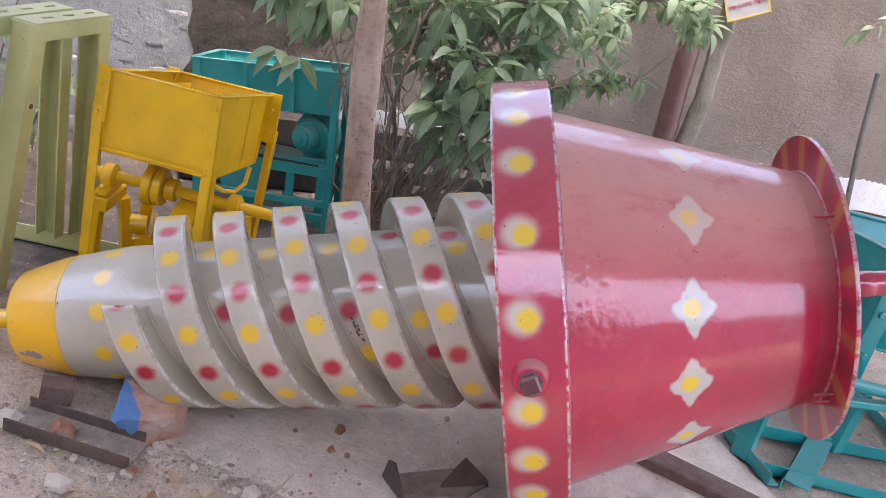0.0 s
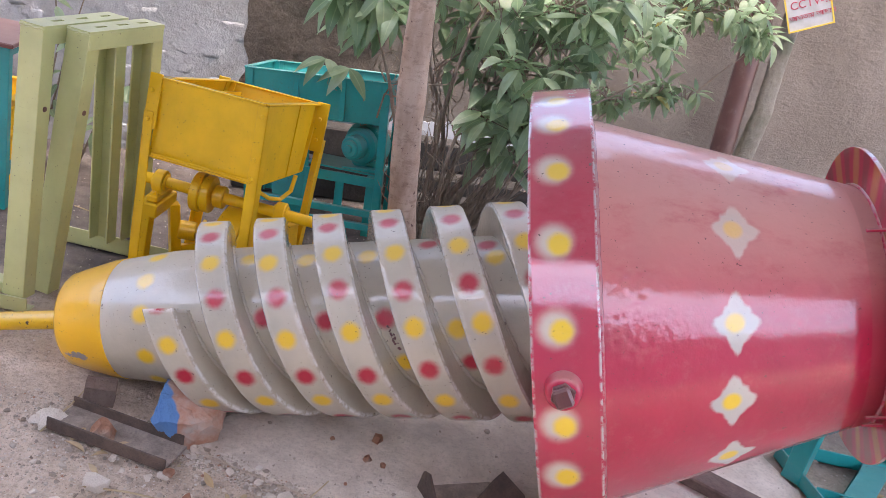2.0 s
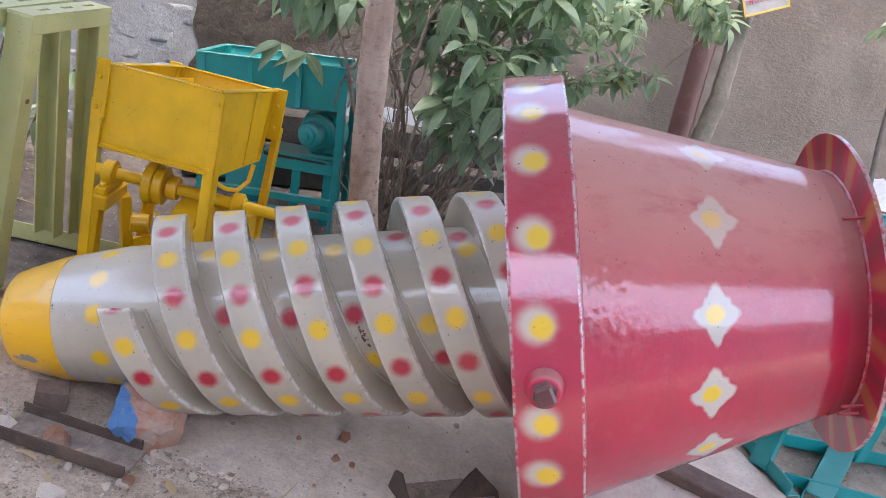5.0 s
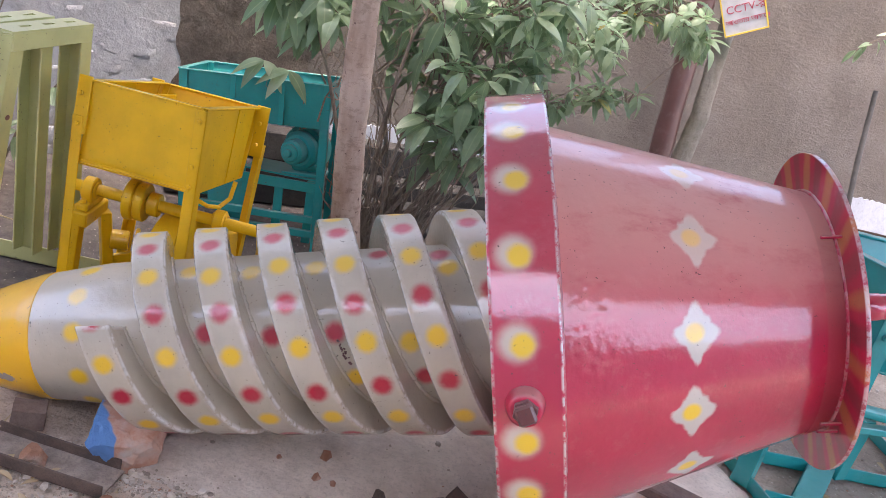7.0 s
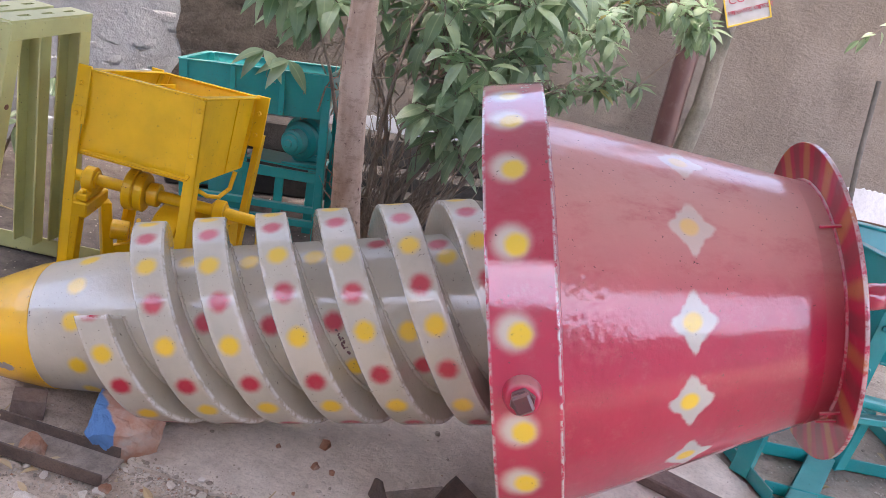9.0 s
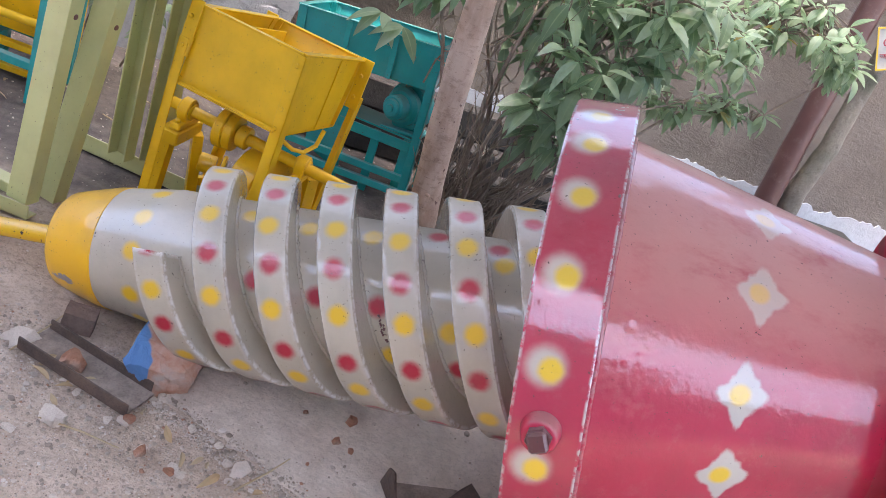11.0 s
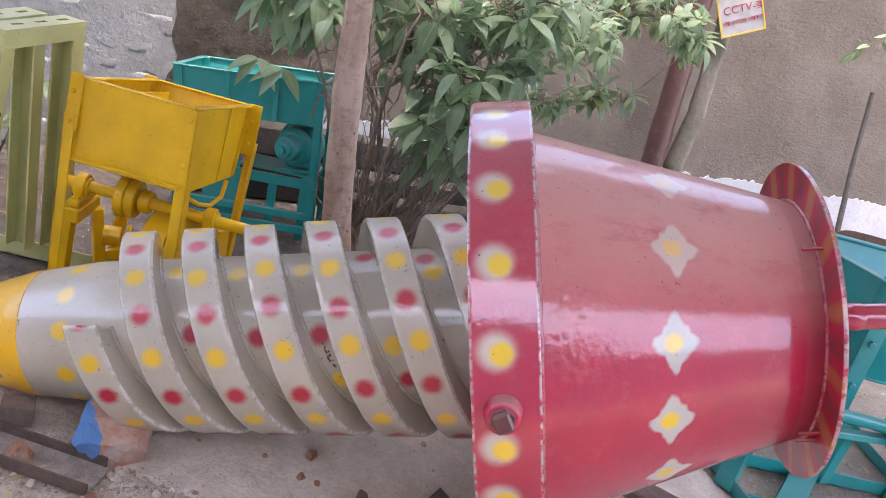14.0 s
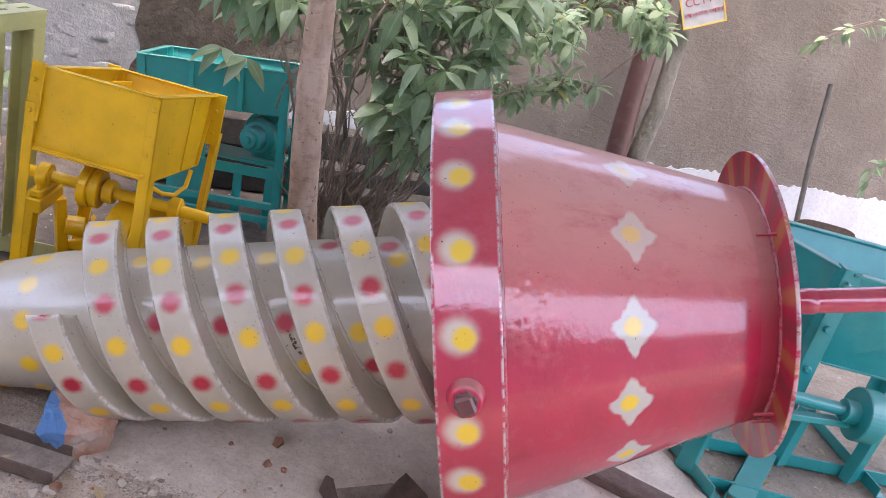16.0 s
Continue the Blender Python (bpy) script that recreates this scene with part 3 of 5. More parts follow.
def rough_block(size, seed, round_=0.2, cuts=2, amp=0.012):
    """A broken, rounded block."""
    bm = bmesh.new()
    bmesh.ops.create_cube(bm, size=1.0)
    bmesh.ops.subdivide_edges(bm, edges=bm.edges[:], cuts=cuts, use_grid_fill=True)
    for v in bm.verts:
        c = v.co.copy()
        s = c.normalized() * 0.62
        c = c.lerp(s, round_)
        p = Vector((c.x * size[0], c.y * size[1], c.z * size[2]))
        d = noise.noise_vector(p * 22 + Vector((seed * 3.1, seed, 0))) * amp + noise.noise_vector(p * 60 + Vector((seed, 1, 0))) * amp * 0.35
        v.co = p + d
    return bm


# whitewashed bricks, uneven courses
brick_meshes = []
for k in range(7):
    bm = rough_block((0.243, 0.05, 0.0755), k, 0.02, 4, 0.006)
    me = bpy.data.meshes.new("brick")
    bm.to_mesh(me)
    bm.free()
    me.shade_smooth()
    me.materials.append(m_whitewash)
    brick_meshes.append(me)
rng = random.Random(8)
for row in range(15):
    for col in range(11):
        x = -2.69 - 0.243 * col - (0.12 if row % 2 else 0)
        z = 0.07 + 0.076 * row
        ob = new("brick", brick_meshes[rng.randrange(7)])
        ob.parent = wall_brick
        ob.matrix_world = WALL @ Matrix.Translation((x, 0.0268 + rng.uniform(-0.002, 0.002), z)) @ Matrix.Rotation(rng.uniform(-0.045, 0.045), 4, "Y") @ Matrix.Rotation(math.pi * rng.randrange(2), 4, "Y")


# ---- painted machines ----
def plate(bm, quad, t=0.003):
    """A sheet of four corners, thickened along its normal."""
    q = [Vector(p) for p in quad]
    n = (q[1] - q[0]).cross(q[3] - q[0]).normalized() * t
    a = [bm.verts.new(p) for p in q]
    b = [bm.verts.new(p + n) for p in q]
    bm.faces.new(a)
    bm.faces.new(b[::-1])
    for i in range(4):
        j = (i + 1) % 4
        bm.faces.new((a[i], b[i], b[j], a[j]))
    return bm


def rod(bm, a, b, r, sides=20):
    return tube(bm, [a, b], [r, r], sides)


def disc(bm, centre, r, width, axis=(1, 0, 0), sides=32, chamfer=0.003):
    """A short turned cylinder with chamfered rims."""
    d = Vector(axis).normalized()
    c = Vector(centre)
    return tube(bm, [c - d * width / 2, c - d * (width / 2 - chamfer), c + d * (width / 2 - chamfer), c + d * width / 2], [r - chamfer, r, r, r - chamfer], sides)


def hopper(m_at, w, d, h, material, owner, taper=(0.0, 0.0, 0.015, 0.06), back_h=None, split=True, rim=0.014, floor=True):
    """Open sheet-metal hopper: four panels, rim strips, corner straps. Origin: its front left top corner."""
    e1, e2, f1, f2 = taper
    hb = back_h or h
    t = {"fl": (0, 0, 0), "fr": (w, 0, 0), "br": (w, d, 0), "bl": (0, d, 0)}
    b = {"fl": (e1, f1, -h), "fr": (w - e2, f1, -h), "br": (w - e2, d - f2, -hb), "bl": (e1, d - f2, -hb)}

    def between(p, q, u):
        return tuple(x + (y - x) * u for x, y in zip(p, q))

    def panel(name, a, c):
        bm = bmesh.new()
        plate(bm, (b[a], b[c], t[c], t[a]))
        # pressed margin strips
        for u0, u1 in ((0.0, 0.07), (0.93, 1.0)):
            q = [between(b[a], b[c], u0), between(b[a], b[c], u1), between(t[a], t[c], u1), between(t[a], t[c], u0)]
            n = (Vector(q[1]) - Vector(q[0])).cross(Vector(q[3]) - Vector(q[0])).normalized() * -0.003
            strip = bmesh.new()
            plate(strip, [Vector(p) + n for p in q], 0.0025)
            part("panel_strip", strip, material, owner)
        return part(name, bm, material, owner)

    panel("front_panel", "fl", "fr")
    panel("back_panel", "br", "bl")
    panel("left_panel", "bl", "fl")
    if split:
        for u0, u1 in ((0.0, 0.57), (0.6, 0.885)):
            bm = bmesh.new()
            plate(bm, (between(b["fr"], b["br"], u0), between(b["fr"], b["br"], u1), between(t["fr"], t["br"], u1), between(t["fr"], t["br"], u0)))
            part("side_panel", bm, material, owner)
        # a second sheet added close behind the slits, so that they fall dark
        bm = bmesh.new()
        plate(bm, [(x - 0.014, y, z) for x, y, z in (between(b["fr"], b["br"], 0.5), between(b["fr"], b["br"], 0.98), between(t["fr"], t["br"], 0.98), between(t["fr"], t["br"], 0.5))], 0.002)
        part("slit_backing", bm, material, owner)
    else:
        panel("side_panel", "fr", "br")
    if floor:
        bm = bmesh.new()
        plate(bm, (b["fl"], b["bl"], b["br"], b["fr"]))
        part("bottom_panel", bm, material, owner)
    order = ["fl", "fr", "br", "bl"]
    for i, a in enumerate(order):
        c = order[(i + 1) % 4]
        bm = bmesh.new()
        bar(bm, t[a], t[c], rim * 1.6, 0.005, bevel=0.001)
        part("rim", bm, material, owner)


def screws(owner, material, places, r=0.006, normal=(0, -1, 0)):
    for p in places:
        bm = bmesh.new()
        disc(bm, p, r, 0.007, normal, 6, 0.0015)
        part("screw_head", bm, material, owner)


def at(m, fn, name, material, owner, label=""):
    """Builds a part in world metres and hangs it on its thing."""
    bm = bmesh.new()
    fn(bm)
    bmesh.ops.transform(bm, matrix=m.inverted(), verts=bm.verts[:])
    return part(name, bm, material, owner, label)


# yellow machine
YM = pose(-1.114, 0.377, 0.62, -9.4, -1.9, -8.3)
yellow = thing("feed_machine", YM, "bright yellow painted steel machine with open hopper and shaft", "machine")
hopper(YM, 0.287, 0.362, 0.209, m_yellow, yellow, (-0.015, -0.009, 0.014, 0.06), 0.191)


def leg(owner, material, a, b, w=0.03, t=0.004, side=(1, 0, 0), back=(0, 1, 0)):
    bm = bmesh.new()
    angle_bar(bm, a, b, w, t, side, back)
    return part("leg", bm, material, owner)


leg(yellow, m_yellow, (-0.036, -0.012, -0.09), (-0.036, 0.03, -0.605), 0.028)
leg(yellow, m_yellow, (0.302, -0.012, -0.004), (0.302, 0.03, -0.61), 0.03, side=(-1, 0, 0))
leg(yellow, m_yellow, (0.322, 0.372, -0.1), (0.322, 0.34, -0.545), 0.028, side=(-1, 0, 0), back=(0, -1, 0))
leg(yellow, m_yellow, (-0.036, 0.372, -0.1), (-0.036, 0.34, -0.545), 0.028, back=(0, -1, 0))
for x0, x1, y in ((-0.036, 0.0, -0.008), (0.287, 0.325, 0.34), (-0.036, 0.0, 0.355)):
    bm = bmesh.new()
    box(bm, (x0, y, -0.135), (x1, y + 0.006, 0.008), None, 0.0015)
    part("bracket", bm, m_yellow, yellow)
screws(yellow, m_yellow, [(-0.02, -0.014, -0.035), (-0.02, -0.014, -0.11), (0.29, -0.018, -0.03), (0.29, -0.018, -0.14), (0.29, -0.018, -0.19)])
screws(yellow, m_yellow, [(0.306, 0.333, -0.04), (0.306, 0.333, -0.1)])
bm = bmesh.new()
angle_bar(bm, (0.0, -0.003, -0.204), (0.285, -0.003, -0.204), 0.009, 0.003, (0, 0, 1), (0, -1, 0))
part("bottom_strip", bm, m_yellow, yellow)
bm = bmesh.new()
box(bm, (0.05, 0.1, -0.19), (0.056, 0.33, -0.02), None, 0.001)
part("divider", bm, m_yellow, yellow)
SH = 0.293
SY = 0.492
at(YM, lambda bm: tube(bm, [(-1.192, SY, SH + 0.003), (-1.188, SY, SH + 0.003), (-0.645, SY - 0.008, SH - 0.002), (-0.642, SY - 0.008, SH - 0.002)], [0.0135, 0.016, 0.016, 0.013], 24), "shaft", m_yellow, yellow, "yellow round steel drive shaft")


def pillow(bm, x, y, z, r=0.034):
    disc(bm, (x, y, z), r, 0.03)
    disc(bm, (x, y, z), r * 0.72, 0.042)
    box(bm, (x - 0.016, y - 0.055, z - 0.046), (x + 0.016, y + 0.055, z - 0.026), None, 0.004)
    box(bm, (x - 0.014, y - 0.028, z - 0.03), (x + 0.014, y + 0.028, z - 0.005), None, 0.004)
    disc(bm, (x, y - 0.042, z - 0.022), 0.009, 0.012, (0, 0, 1), 6)
    disc(bm, (x, y + 0.042, z - 0.022), 0.009, 0.012, (0, 0, 1), 6)


at(YM, lambda bm: pillow(bm, -1.142, SY, SH), "bearing", m_yellow, yellow, "yellow cast pillow block bearing")
at(YM, lambda bm: pillow(bm, -0.79, SY, SH, 0.03), "bearing", m_yellow, yellow)


def hub(bm):
    disc(bm, (-1.028, SY, SH), 0.056, 0.026)
    disc(bm, (-1.0, SY, SH), 0.053, 0.024)
    disc(bm, (-1.014, SY, SH), 0.048, 0.05)
    disc(bm, (-0.968, SY, SH), 0.032, 0.03)


at(YM, hub, "coupling", m_yellow, yellow, "grooved yellow coupling hub")


def stand(bm):
    box(bm, (-1.18, SY - 0.065, 0.205), (-1.12, SY + 0.075, 0.246), None, 0.004)
    bar(bm, (-1.165, SY - 0.045, -0.01), (-1.155, SY - 0.045, 0.21), 0.038, 0.034)
    bar(bm, (-1.1, SY + 0.07, 0.0), (-1.12, SY + 0.055, 0.215), 0.034, 0.03)


at(YM, stand, "bearing_stand", m_yellow, yellow)
at(YM, lambda bm: (bar(bm, (-0.82, SY - 0.05, 0.0), (-0.81, SY - 0.04, 0.25), 0.034, 0.034), bar(bm, (-0.76, SY + 0.06, 0.0), (-0.77, SY + 0.05, 0.25), 0.034, 0.034)), "bearing_stand", m_yellow, yellow)
at(YM, lambda bm: (disc(bm, (-0.905, SY + 0.03, 0.165), 0.105, 0.075, (1, -0.2, 0), 48), disc(bm, (-0.855, SY + 0.02, 0.165), 0.115, 0.012, (1, -0.2, 0), 48)), "drum", m_yellow, yellow, "yellow round steel drum")
at(YM, lambda bm: tube(bm, [(-0.76, 0.47, 0.42), (-0.765, 0.46, 0.375), (-0.785, 0.44, 0.352), (-0.81, 0.42, 0.355), (-0.84, 0.41, 0.37)], [0.006] * 5, 10), "bent_rod", m_yellow, yellow)
at(YM, lambda bm: (bar(bm, (-1.16, 0.44, 0.02), (-0.8, 0.4, 0.02), 0.03, 0.03), bar(bm, (-1.1, 0.58, 0.06), (-0.95, 0.56, 0.13), 0.025, 0.025)), "base_rail", m_yellow, yellow)
at(YM, lambda bm: (disc(bm, (-1.075, 0.56, 0.135), 0.028, 0.05, (1, 0.3, 0)), disc(bm, (-1.03, 0.57, 0.135), 0.04, 0.012, (1, 0.3, 0))), "idler_wheel", m_yellow, yellow)

# teal machine beside the tree
TM = pose(-1.14, 1.113, 0.52, -5.2, -7.1, 0.8)
teal = thing("feed_machine", TM, "teal painted steel machine with hopper and gear housing", "machine")
hopper(TM, 0.49, 0.31, 0.145, m_teal, teal, (0.01, 0.012, 0.02, 0.05), split=False)
for u in (0.33, 0.66):
    bm = bmesh.new()
    box(bm, (0.49 * u, -0.004, -0.145), (0.49 * u + 0.018, 0.012, -0.005), None, 0.001)
    part("stiffener", bm, m_teal, teal)
leg(teal, m_teal, (0.494, -0.008, 0.0), (0.484, 0.03, -0.58), 0.028, side=(-1, 0, 0))
leg(teal, m_teal, (-0.006, -0.008, 0.0), (-0.004, 0.03, -0.51), 0.028)
leg(teal, m_teal, (0.494, 0.3, 0.0), (0.484, 0.28, -0.56), 0.028, side=(-1, 0, 0), back=(0, -1, 0))
leg(teal, m_teal, (-0.006, 0.3, 0.0), (-0.004, 0.28, -0.48), 0.028, back=(0, -1, 0))
bm = bmesh.new()
plate(bm, ((0.21, 0.06, -0.315), (0.47, 0.06, -0.335), (0.47, 0.24, -0.335), (0.21, 0.24, -0.315)), 0.006)
box(bm, (0.21, 0.052, -0.35), (0.475, 0.06, -0.315), pose(0, 0, 0, 0, 3, 0), 0.001)
part("platform", bm, m_teal, teal)
GA = (-0.38, -0.92, -0.05)
bm = bmesh.new()
gc, ga = Vector((0.41, 0.15, -0.235)), Vector(GA).normalized()
disc(bm, gc, 0.078, 0.05, GA, 40, 0.008)
disc(bm, gc + ga * 0.03, 0.082, 0.014, GA, 40)
disc(bm, gc + ga * 0.055, 0.066, 0.045, GA, 36, 0.012)
disc(bm, gc + ga * 0.09, 0.043, 0.06, GA, 30, 0.006)
disc(bm, gc + ga * 0.122, 0.031, 0.016, GA, 30, 0.004)
disc(bm, gc + ga * 0.132, 0.014, 0.016, GA, 20, 0.002)
box(bm, (0.33, 0.07, -0.325), (0.47, 0.19, -0.312), None, 0.003)
box(bm, (0.36, 0.1, -0.315), (0.45, 0.17, -0.25), None, 0.01)
gear = smooth(part("gear_housing", bm, m_teal, teal, "round teal cast gear housing with stepped covers"), 35)
for k in range(8):
    bm = bmesh.new()
    a = 2 * math.pi * k / 8
    c = gc + ga * 0.038 + 0.073 * (math.cos(a) * Vector((0.924, -0.382, 0)) + math.sin(a) * Vector((0, 0, 1)))
    disc(bm, c, 0.006, 0.012, GA, 6, 0.001)
    part("cover_bolt", bm, m_teal, gear)
for x in (0.215, 0.33, 0.44):
    bm = bmesh.new()
    bar(bm, (x, 0.07, -0.335), (x - 0.01, 0.08, -0.56), 0.03, 0.012, up=(0, 1, 0))
    part("upright", bm, m_teal, teal)
for z in (-0.45, -0.5):
    bm = bmesh.new()
    bar(bm, (0.0, 0.05, z), (0.485, 0.05, z - 0.02), 0.02, 0.025)
    part("cross_rail", bm, m_teal, teal)
bm = bmesh.new()
plate(bm, ((0.05, 0.2, -0.5), (0.2, 0.12, -0.53), (0.2, 0.12, -0.25), (0.05, 0.2, -0.22)), 0.004)
part("guard_plate", bm, m_teal, teal)

# teal machine behind the cone's small end
RM = pose(1.1, 0.6, 0)
teal2 = thing("feed_machine", RM, "teal painted steel machine with wide hopper and belt wheel", "machine")
H_TOP = [(1.027, 0.5, 0.6), (1.5, 0.47, 0.6), (1.5, 0.86, 0.6), (0.8, 0.86, 0.6)]
H_LOW = [(1.082, 0.55, 0.304), (1.45, 0.545, 0.304), (1.42, 0.76, 0.3), (0.98, 0.76, 0.3)]
for i, nm in enumerate(("front_panel", "side_panel", "back_panel", "side_panel")):
    j = (i + 1) % 4
    at(RM, lambda bm: plate(bm, (H_LOW[i], H_LOW[j], H_TOP[j], H_TOP[i]), 0.004), nm, m_teal, teal2)
    at(RM, lambda bm: bar(bm, H_TOP[i], H_TOP[j], 0.028, 0.008, bevel=0.002), "rim", m_teal, teal2)
at(RM, lambda bm: plate(bm, [(x, y, z - 0.001) for x, y, z in H_LOW], 0.003), "bottom_panel", m_teal, teal2)
at(RM, lambda bm: bar(bm, (1.08, 0.548, 0.306), (1.45, 0.543, 0.306), 0.02, 0.006), "bottom_strip", m_teal, teal2)
for fn, nm in (
    (lambda bm: angle_bar(bm, (0.995, 0.485, 0.0), (1.0, 0.492, 0.61), 0.05, 0.005, (1, 0, 0), (0, 1, 0)), "leg"),
    (lambda bm: angle_bar(bm, (1.49, 0.47, 0.0), (1.49, 0.465, 0.6), 0.045, 0.005, (-1, 0, 0), (0, 1, 0)), "leg"),
    (lambda bm: angle_bar(bm, (0.86, 0.85, 0.0), (0.84, 0.87, 0.6), 0.045, 0.005, (1, 0, 0), (0, -1, 0)), "leg"),
    (lambda bm: angle_bar(bm, (1.49, 0.86, 0.0), (1.49, 0.87, 0.6), 0.045, 0.005, (-1, 0, 0), (0, -1, 0)), "leg"),
    (lambda bm: angle_bar(bm, (0.8, 0.19, 0.034), (0.965, 0.47, 0.034), 0.07, 0.005, (0.86, -0.5, 0), (0, 0, -1)), "runner"),
    (lambda bm: angle_bar(bm, (0.762, 0.18, 0.004), (0.692, 0.39, 0.004), 0.04, 0.005, (0.95, 0.3, 0), (0, 0, 1)), "runner"),
    (lambda bm: angle_bar(bm, (0.7, 0.415, 0.004), (1.5, 0.475, 0.004), 0.04, 0.005, (0, 1, 0), (0, 0, 1)), "base_rail"),
    (lambda bm: angle_bar(bm, (0.762, 0.235, 0.004), (1.45, 0.215, 0.004), 0.035, 0.005, (0, 1, 0), (0, 0, 1)), "base_rail"),
    (lambda bm: angle_bar(bm, (1.252, 0.76, 0.006), (1.318, 0.385, 0.006), 0.035, 0.005, (1, 0, 0), (0, 0, 1)), "cross_rail"),
    (lambda bm: bar(bm, (0.722, 0.3, 0.006), (0.73, 0.31, 0.22), 0.05, 0.04), "post"),
    (lambda bm: bar(bm, (1.255, 0.445, 0.006), (1.262, 0.435, 0.215), 0.045, 0.035), "post"),
    (lambda bm: bar(bm, (1.04, 0.445, 0.006), (1.045, 0.435, 0.21), 0.04, 0.03), "post"),
    (lambda bm: bar(bm, (0.73, 0.31, 0.212), (1.3, 0.44, 0.205), 0.03, 0.02), "axle_beam"),
    (lambda bm: rod(bm, (0.78, 0.38, 0.258), (1.5, 0.42, 0.232), 0.018), "axle"),
):
    at(RM, fn, nm, m_teal, teal2)
at(RM, lambda bm: (disc(bm, (1.18, 0.4, 0.243), 0.076, 0.055, (1, 0.055, -0.036), 40), disc(bm, (1.135, 0.398, 0.245), 0.034, 0.04, (1, 0.055, -0.036), 30)), "belt_wheel", m_teal, teal2, "solid teal belt wheel on axle")
for p in ((1.02, 0.486, 0.565), (1.022, 0.484, 0.43), (1.02, 0.48, 0.3)):
    at(RM, lambda bm: disc(bm, p, 0.011, 0.014, (0, -1, 0), 6), "bolt_head", m_teal, teal2)

# far machines past the green frames
for m, mat, lab in ((pose(-2.02, 0.75, 0.30, 0, 0, 14), m_yellow, "small yellow steel machine on ground behind green frames"), ):
    far = thing("feed_machine", m, lab, "machine")
    hopper(m, 0.24, 0.26, 0.16, mat, far, split=False)
    for x in (0.0, 0.24):
        for y in (0.0, 0.25):
            bm = bmesh.new()
            bar(bm, (x, y, -0.02), (x, y, -0.3), 0.03, 0.03)
            part("leg", bm, mat, far)
    for z in (-0.2, -0.28):
        bm = bmesh.new()
        bar(bm, (-0.01, -0.005, z), (0.25, -0.005, z), 0.03, 0.02)
        part("cross_rail", bm, mat, far)
    bm = bmesh.new()
    rod(bm, (-0.05, -0.03, -0.1), (0.3, -0.03, -0.1), 0.014)
    part("shaft", bm, mat, far)
m = pose(-1.93, 0.62, 0, 0, 0, 10)
far = thing("steel_stand", m, "teal painted square-tube stand with dark plate top", "stand")
for x in (0.0, 0.22):
    for y in (0.0, 0.24):
        bm = bmesh.new()
        bar(bm, (x, y, 0), (x, y, 0.52), 0.028, 0.028)
        part("leg", bm, m_teal, far)
for z in (0.12, 0.5):
    for a, b in (((0, 0, z), (0.22, 0, z)), ((0, 0.24, z), (0.22, 0.24, z)), ((0, 0, z), (0, 0.24, z)), ((0.22, 0, z), (0.22, 0.24, z))):
        bm = bmesh.new()
        bar(bm, a, b, 0.026, 0.026)
        part("rail", bm, m_teal, far)
bm = bmesh.new()
box(bm, (-0.03, -0.03, 0.516), (0.25, 0.27, 0.53), None, 0.003)
part("top_plate", bm, m_steel, far, "dark steel plate")


# ---- pale green portal frames ----
def portal(fb, ft, bb, bt, lab):
    """Front and back channel posts between foot and head points, and a slotted channel over both."""
    base = Vector((fb[0], fb[1], 0))
    ob = thing("portal_frame", Matrix.Translation(base), lab, "steel frame", "pale green frames")
    fb, ft, bb, bt = (Vector(p) - base for p in (fb, ft, bb, bt))
    w, d = 0.063, 0.045
    along = (bt - ft)
    along.z = 0
    along.normalize()
    across = Vector((along.y, -along.x, 0))
    for a, b, back in ((fb, ft, 1), (bb, bt, -1)):
        bm = bmesh.new()
        sec = [(-w / 2, 0), (w / 2, 0), (w / 2, d), (w / 2 - 0.006, d), (w / 2 - 0.006, 0.006), (-w / 2 + 0.006, 0.006), (-w / 2 + 0.006, d), (-w / 2, d)]
        lo = [bm.verts.new(a + across * px + along * (back * py)) for px, py in sec]
        hi = [bm.verts.new(b + across * px + along * (back * py) - Vector((0, 0, 0.004))) for px, py in sec]
        for i in range(8):
            bm.faces.new((lo[i], lo[(i + 1) % 8], hi[(i + 1) % 8], hi[i]))
        bm.faces.new(lo)
        bm.faces.new(hi)
        bmesh.ops.bevel(bm, geom=bm.edges[:], offset=0.0015, segments=1, affect="EDGES")
        part("post", bm, m_green, ob)
    length = (bt - ft).length
    z = (bt - ft).normalized()
    m = Matrix((across, z, across.cross(z))).transposed().to_4x4()
    m.translation = ft
    bm = bmesh.new()
    slots = [0.27, 0.55, 0.83]
    edges_y = [0.0]
    for u in slots:
        edges_y += [u * length - 0.02, u * length + 0.02]
    edges_y.append(length)
    for i in range(0, len(edges_y), 2):
        box(bm, (-w / 2, edges_y[i], 0), (w / 2, edges_y[i + 1], 0.005), m)
    for u in slots:
        for x0, x1 in ((-w / 2, -0.006), (0.006, w / 2)):
            box(bm, (x0, u * length - 0.02, 0), (x1, u * length + 0.02, 0.005), m)
    for x in (-w / 2, w / 2 - 0.005):
        box(bm, (x, 0.002, -0.04), (x + 0.005, length, 0.0), m, 0.001)
    part("top_channel", bm, m_green, ob)
    for u in (0.72,):
        p = fb.lerp(ft, u) + across * (w / 2 + 0.0005) + along * 0.025
        bm = bmesh.new()
        disc(bm, p, 0.007, 0.003, across, 16, 0.001)
        part("bolt_hole", bm, m_steel, ob)
    # weld seams where the posts meet the channel
    for p in (ft, bt):
        bm = bmesh.new()
        tube(bm, [p + across * (w / 2) * (k / 4 - 1) + Vector((0, 0, -0.002 + 0.002 * math.sin(k * 2.1))) for k in range(9)], [0.0035] * 9, 6)
        part("weld_seam", bm, m_green, ob)
    return ob


FRAME_A = portal((-1.352, 0.132, 0.03), (-1.345, 0.16, 0.725), (-1.315, 0.55, 0.05), (-1.3, 0.485, 0.72), "pale green channel-steel portal frame with slotted top")
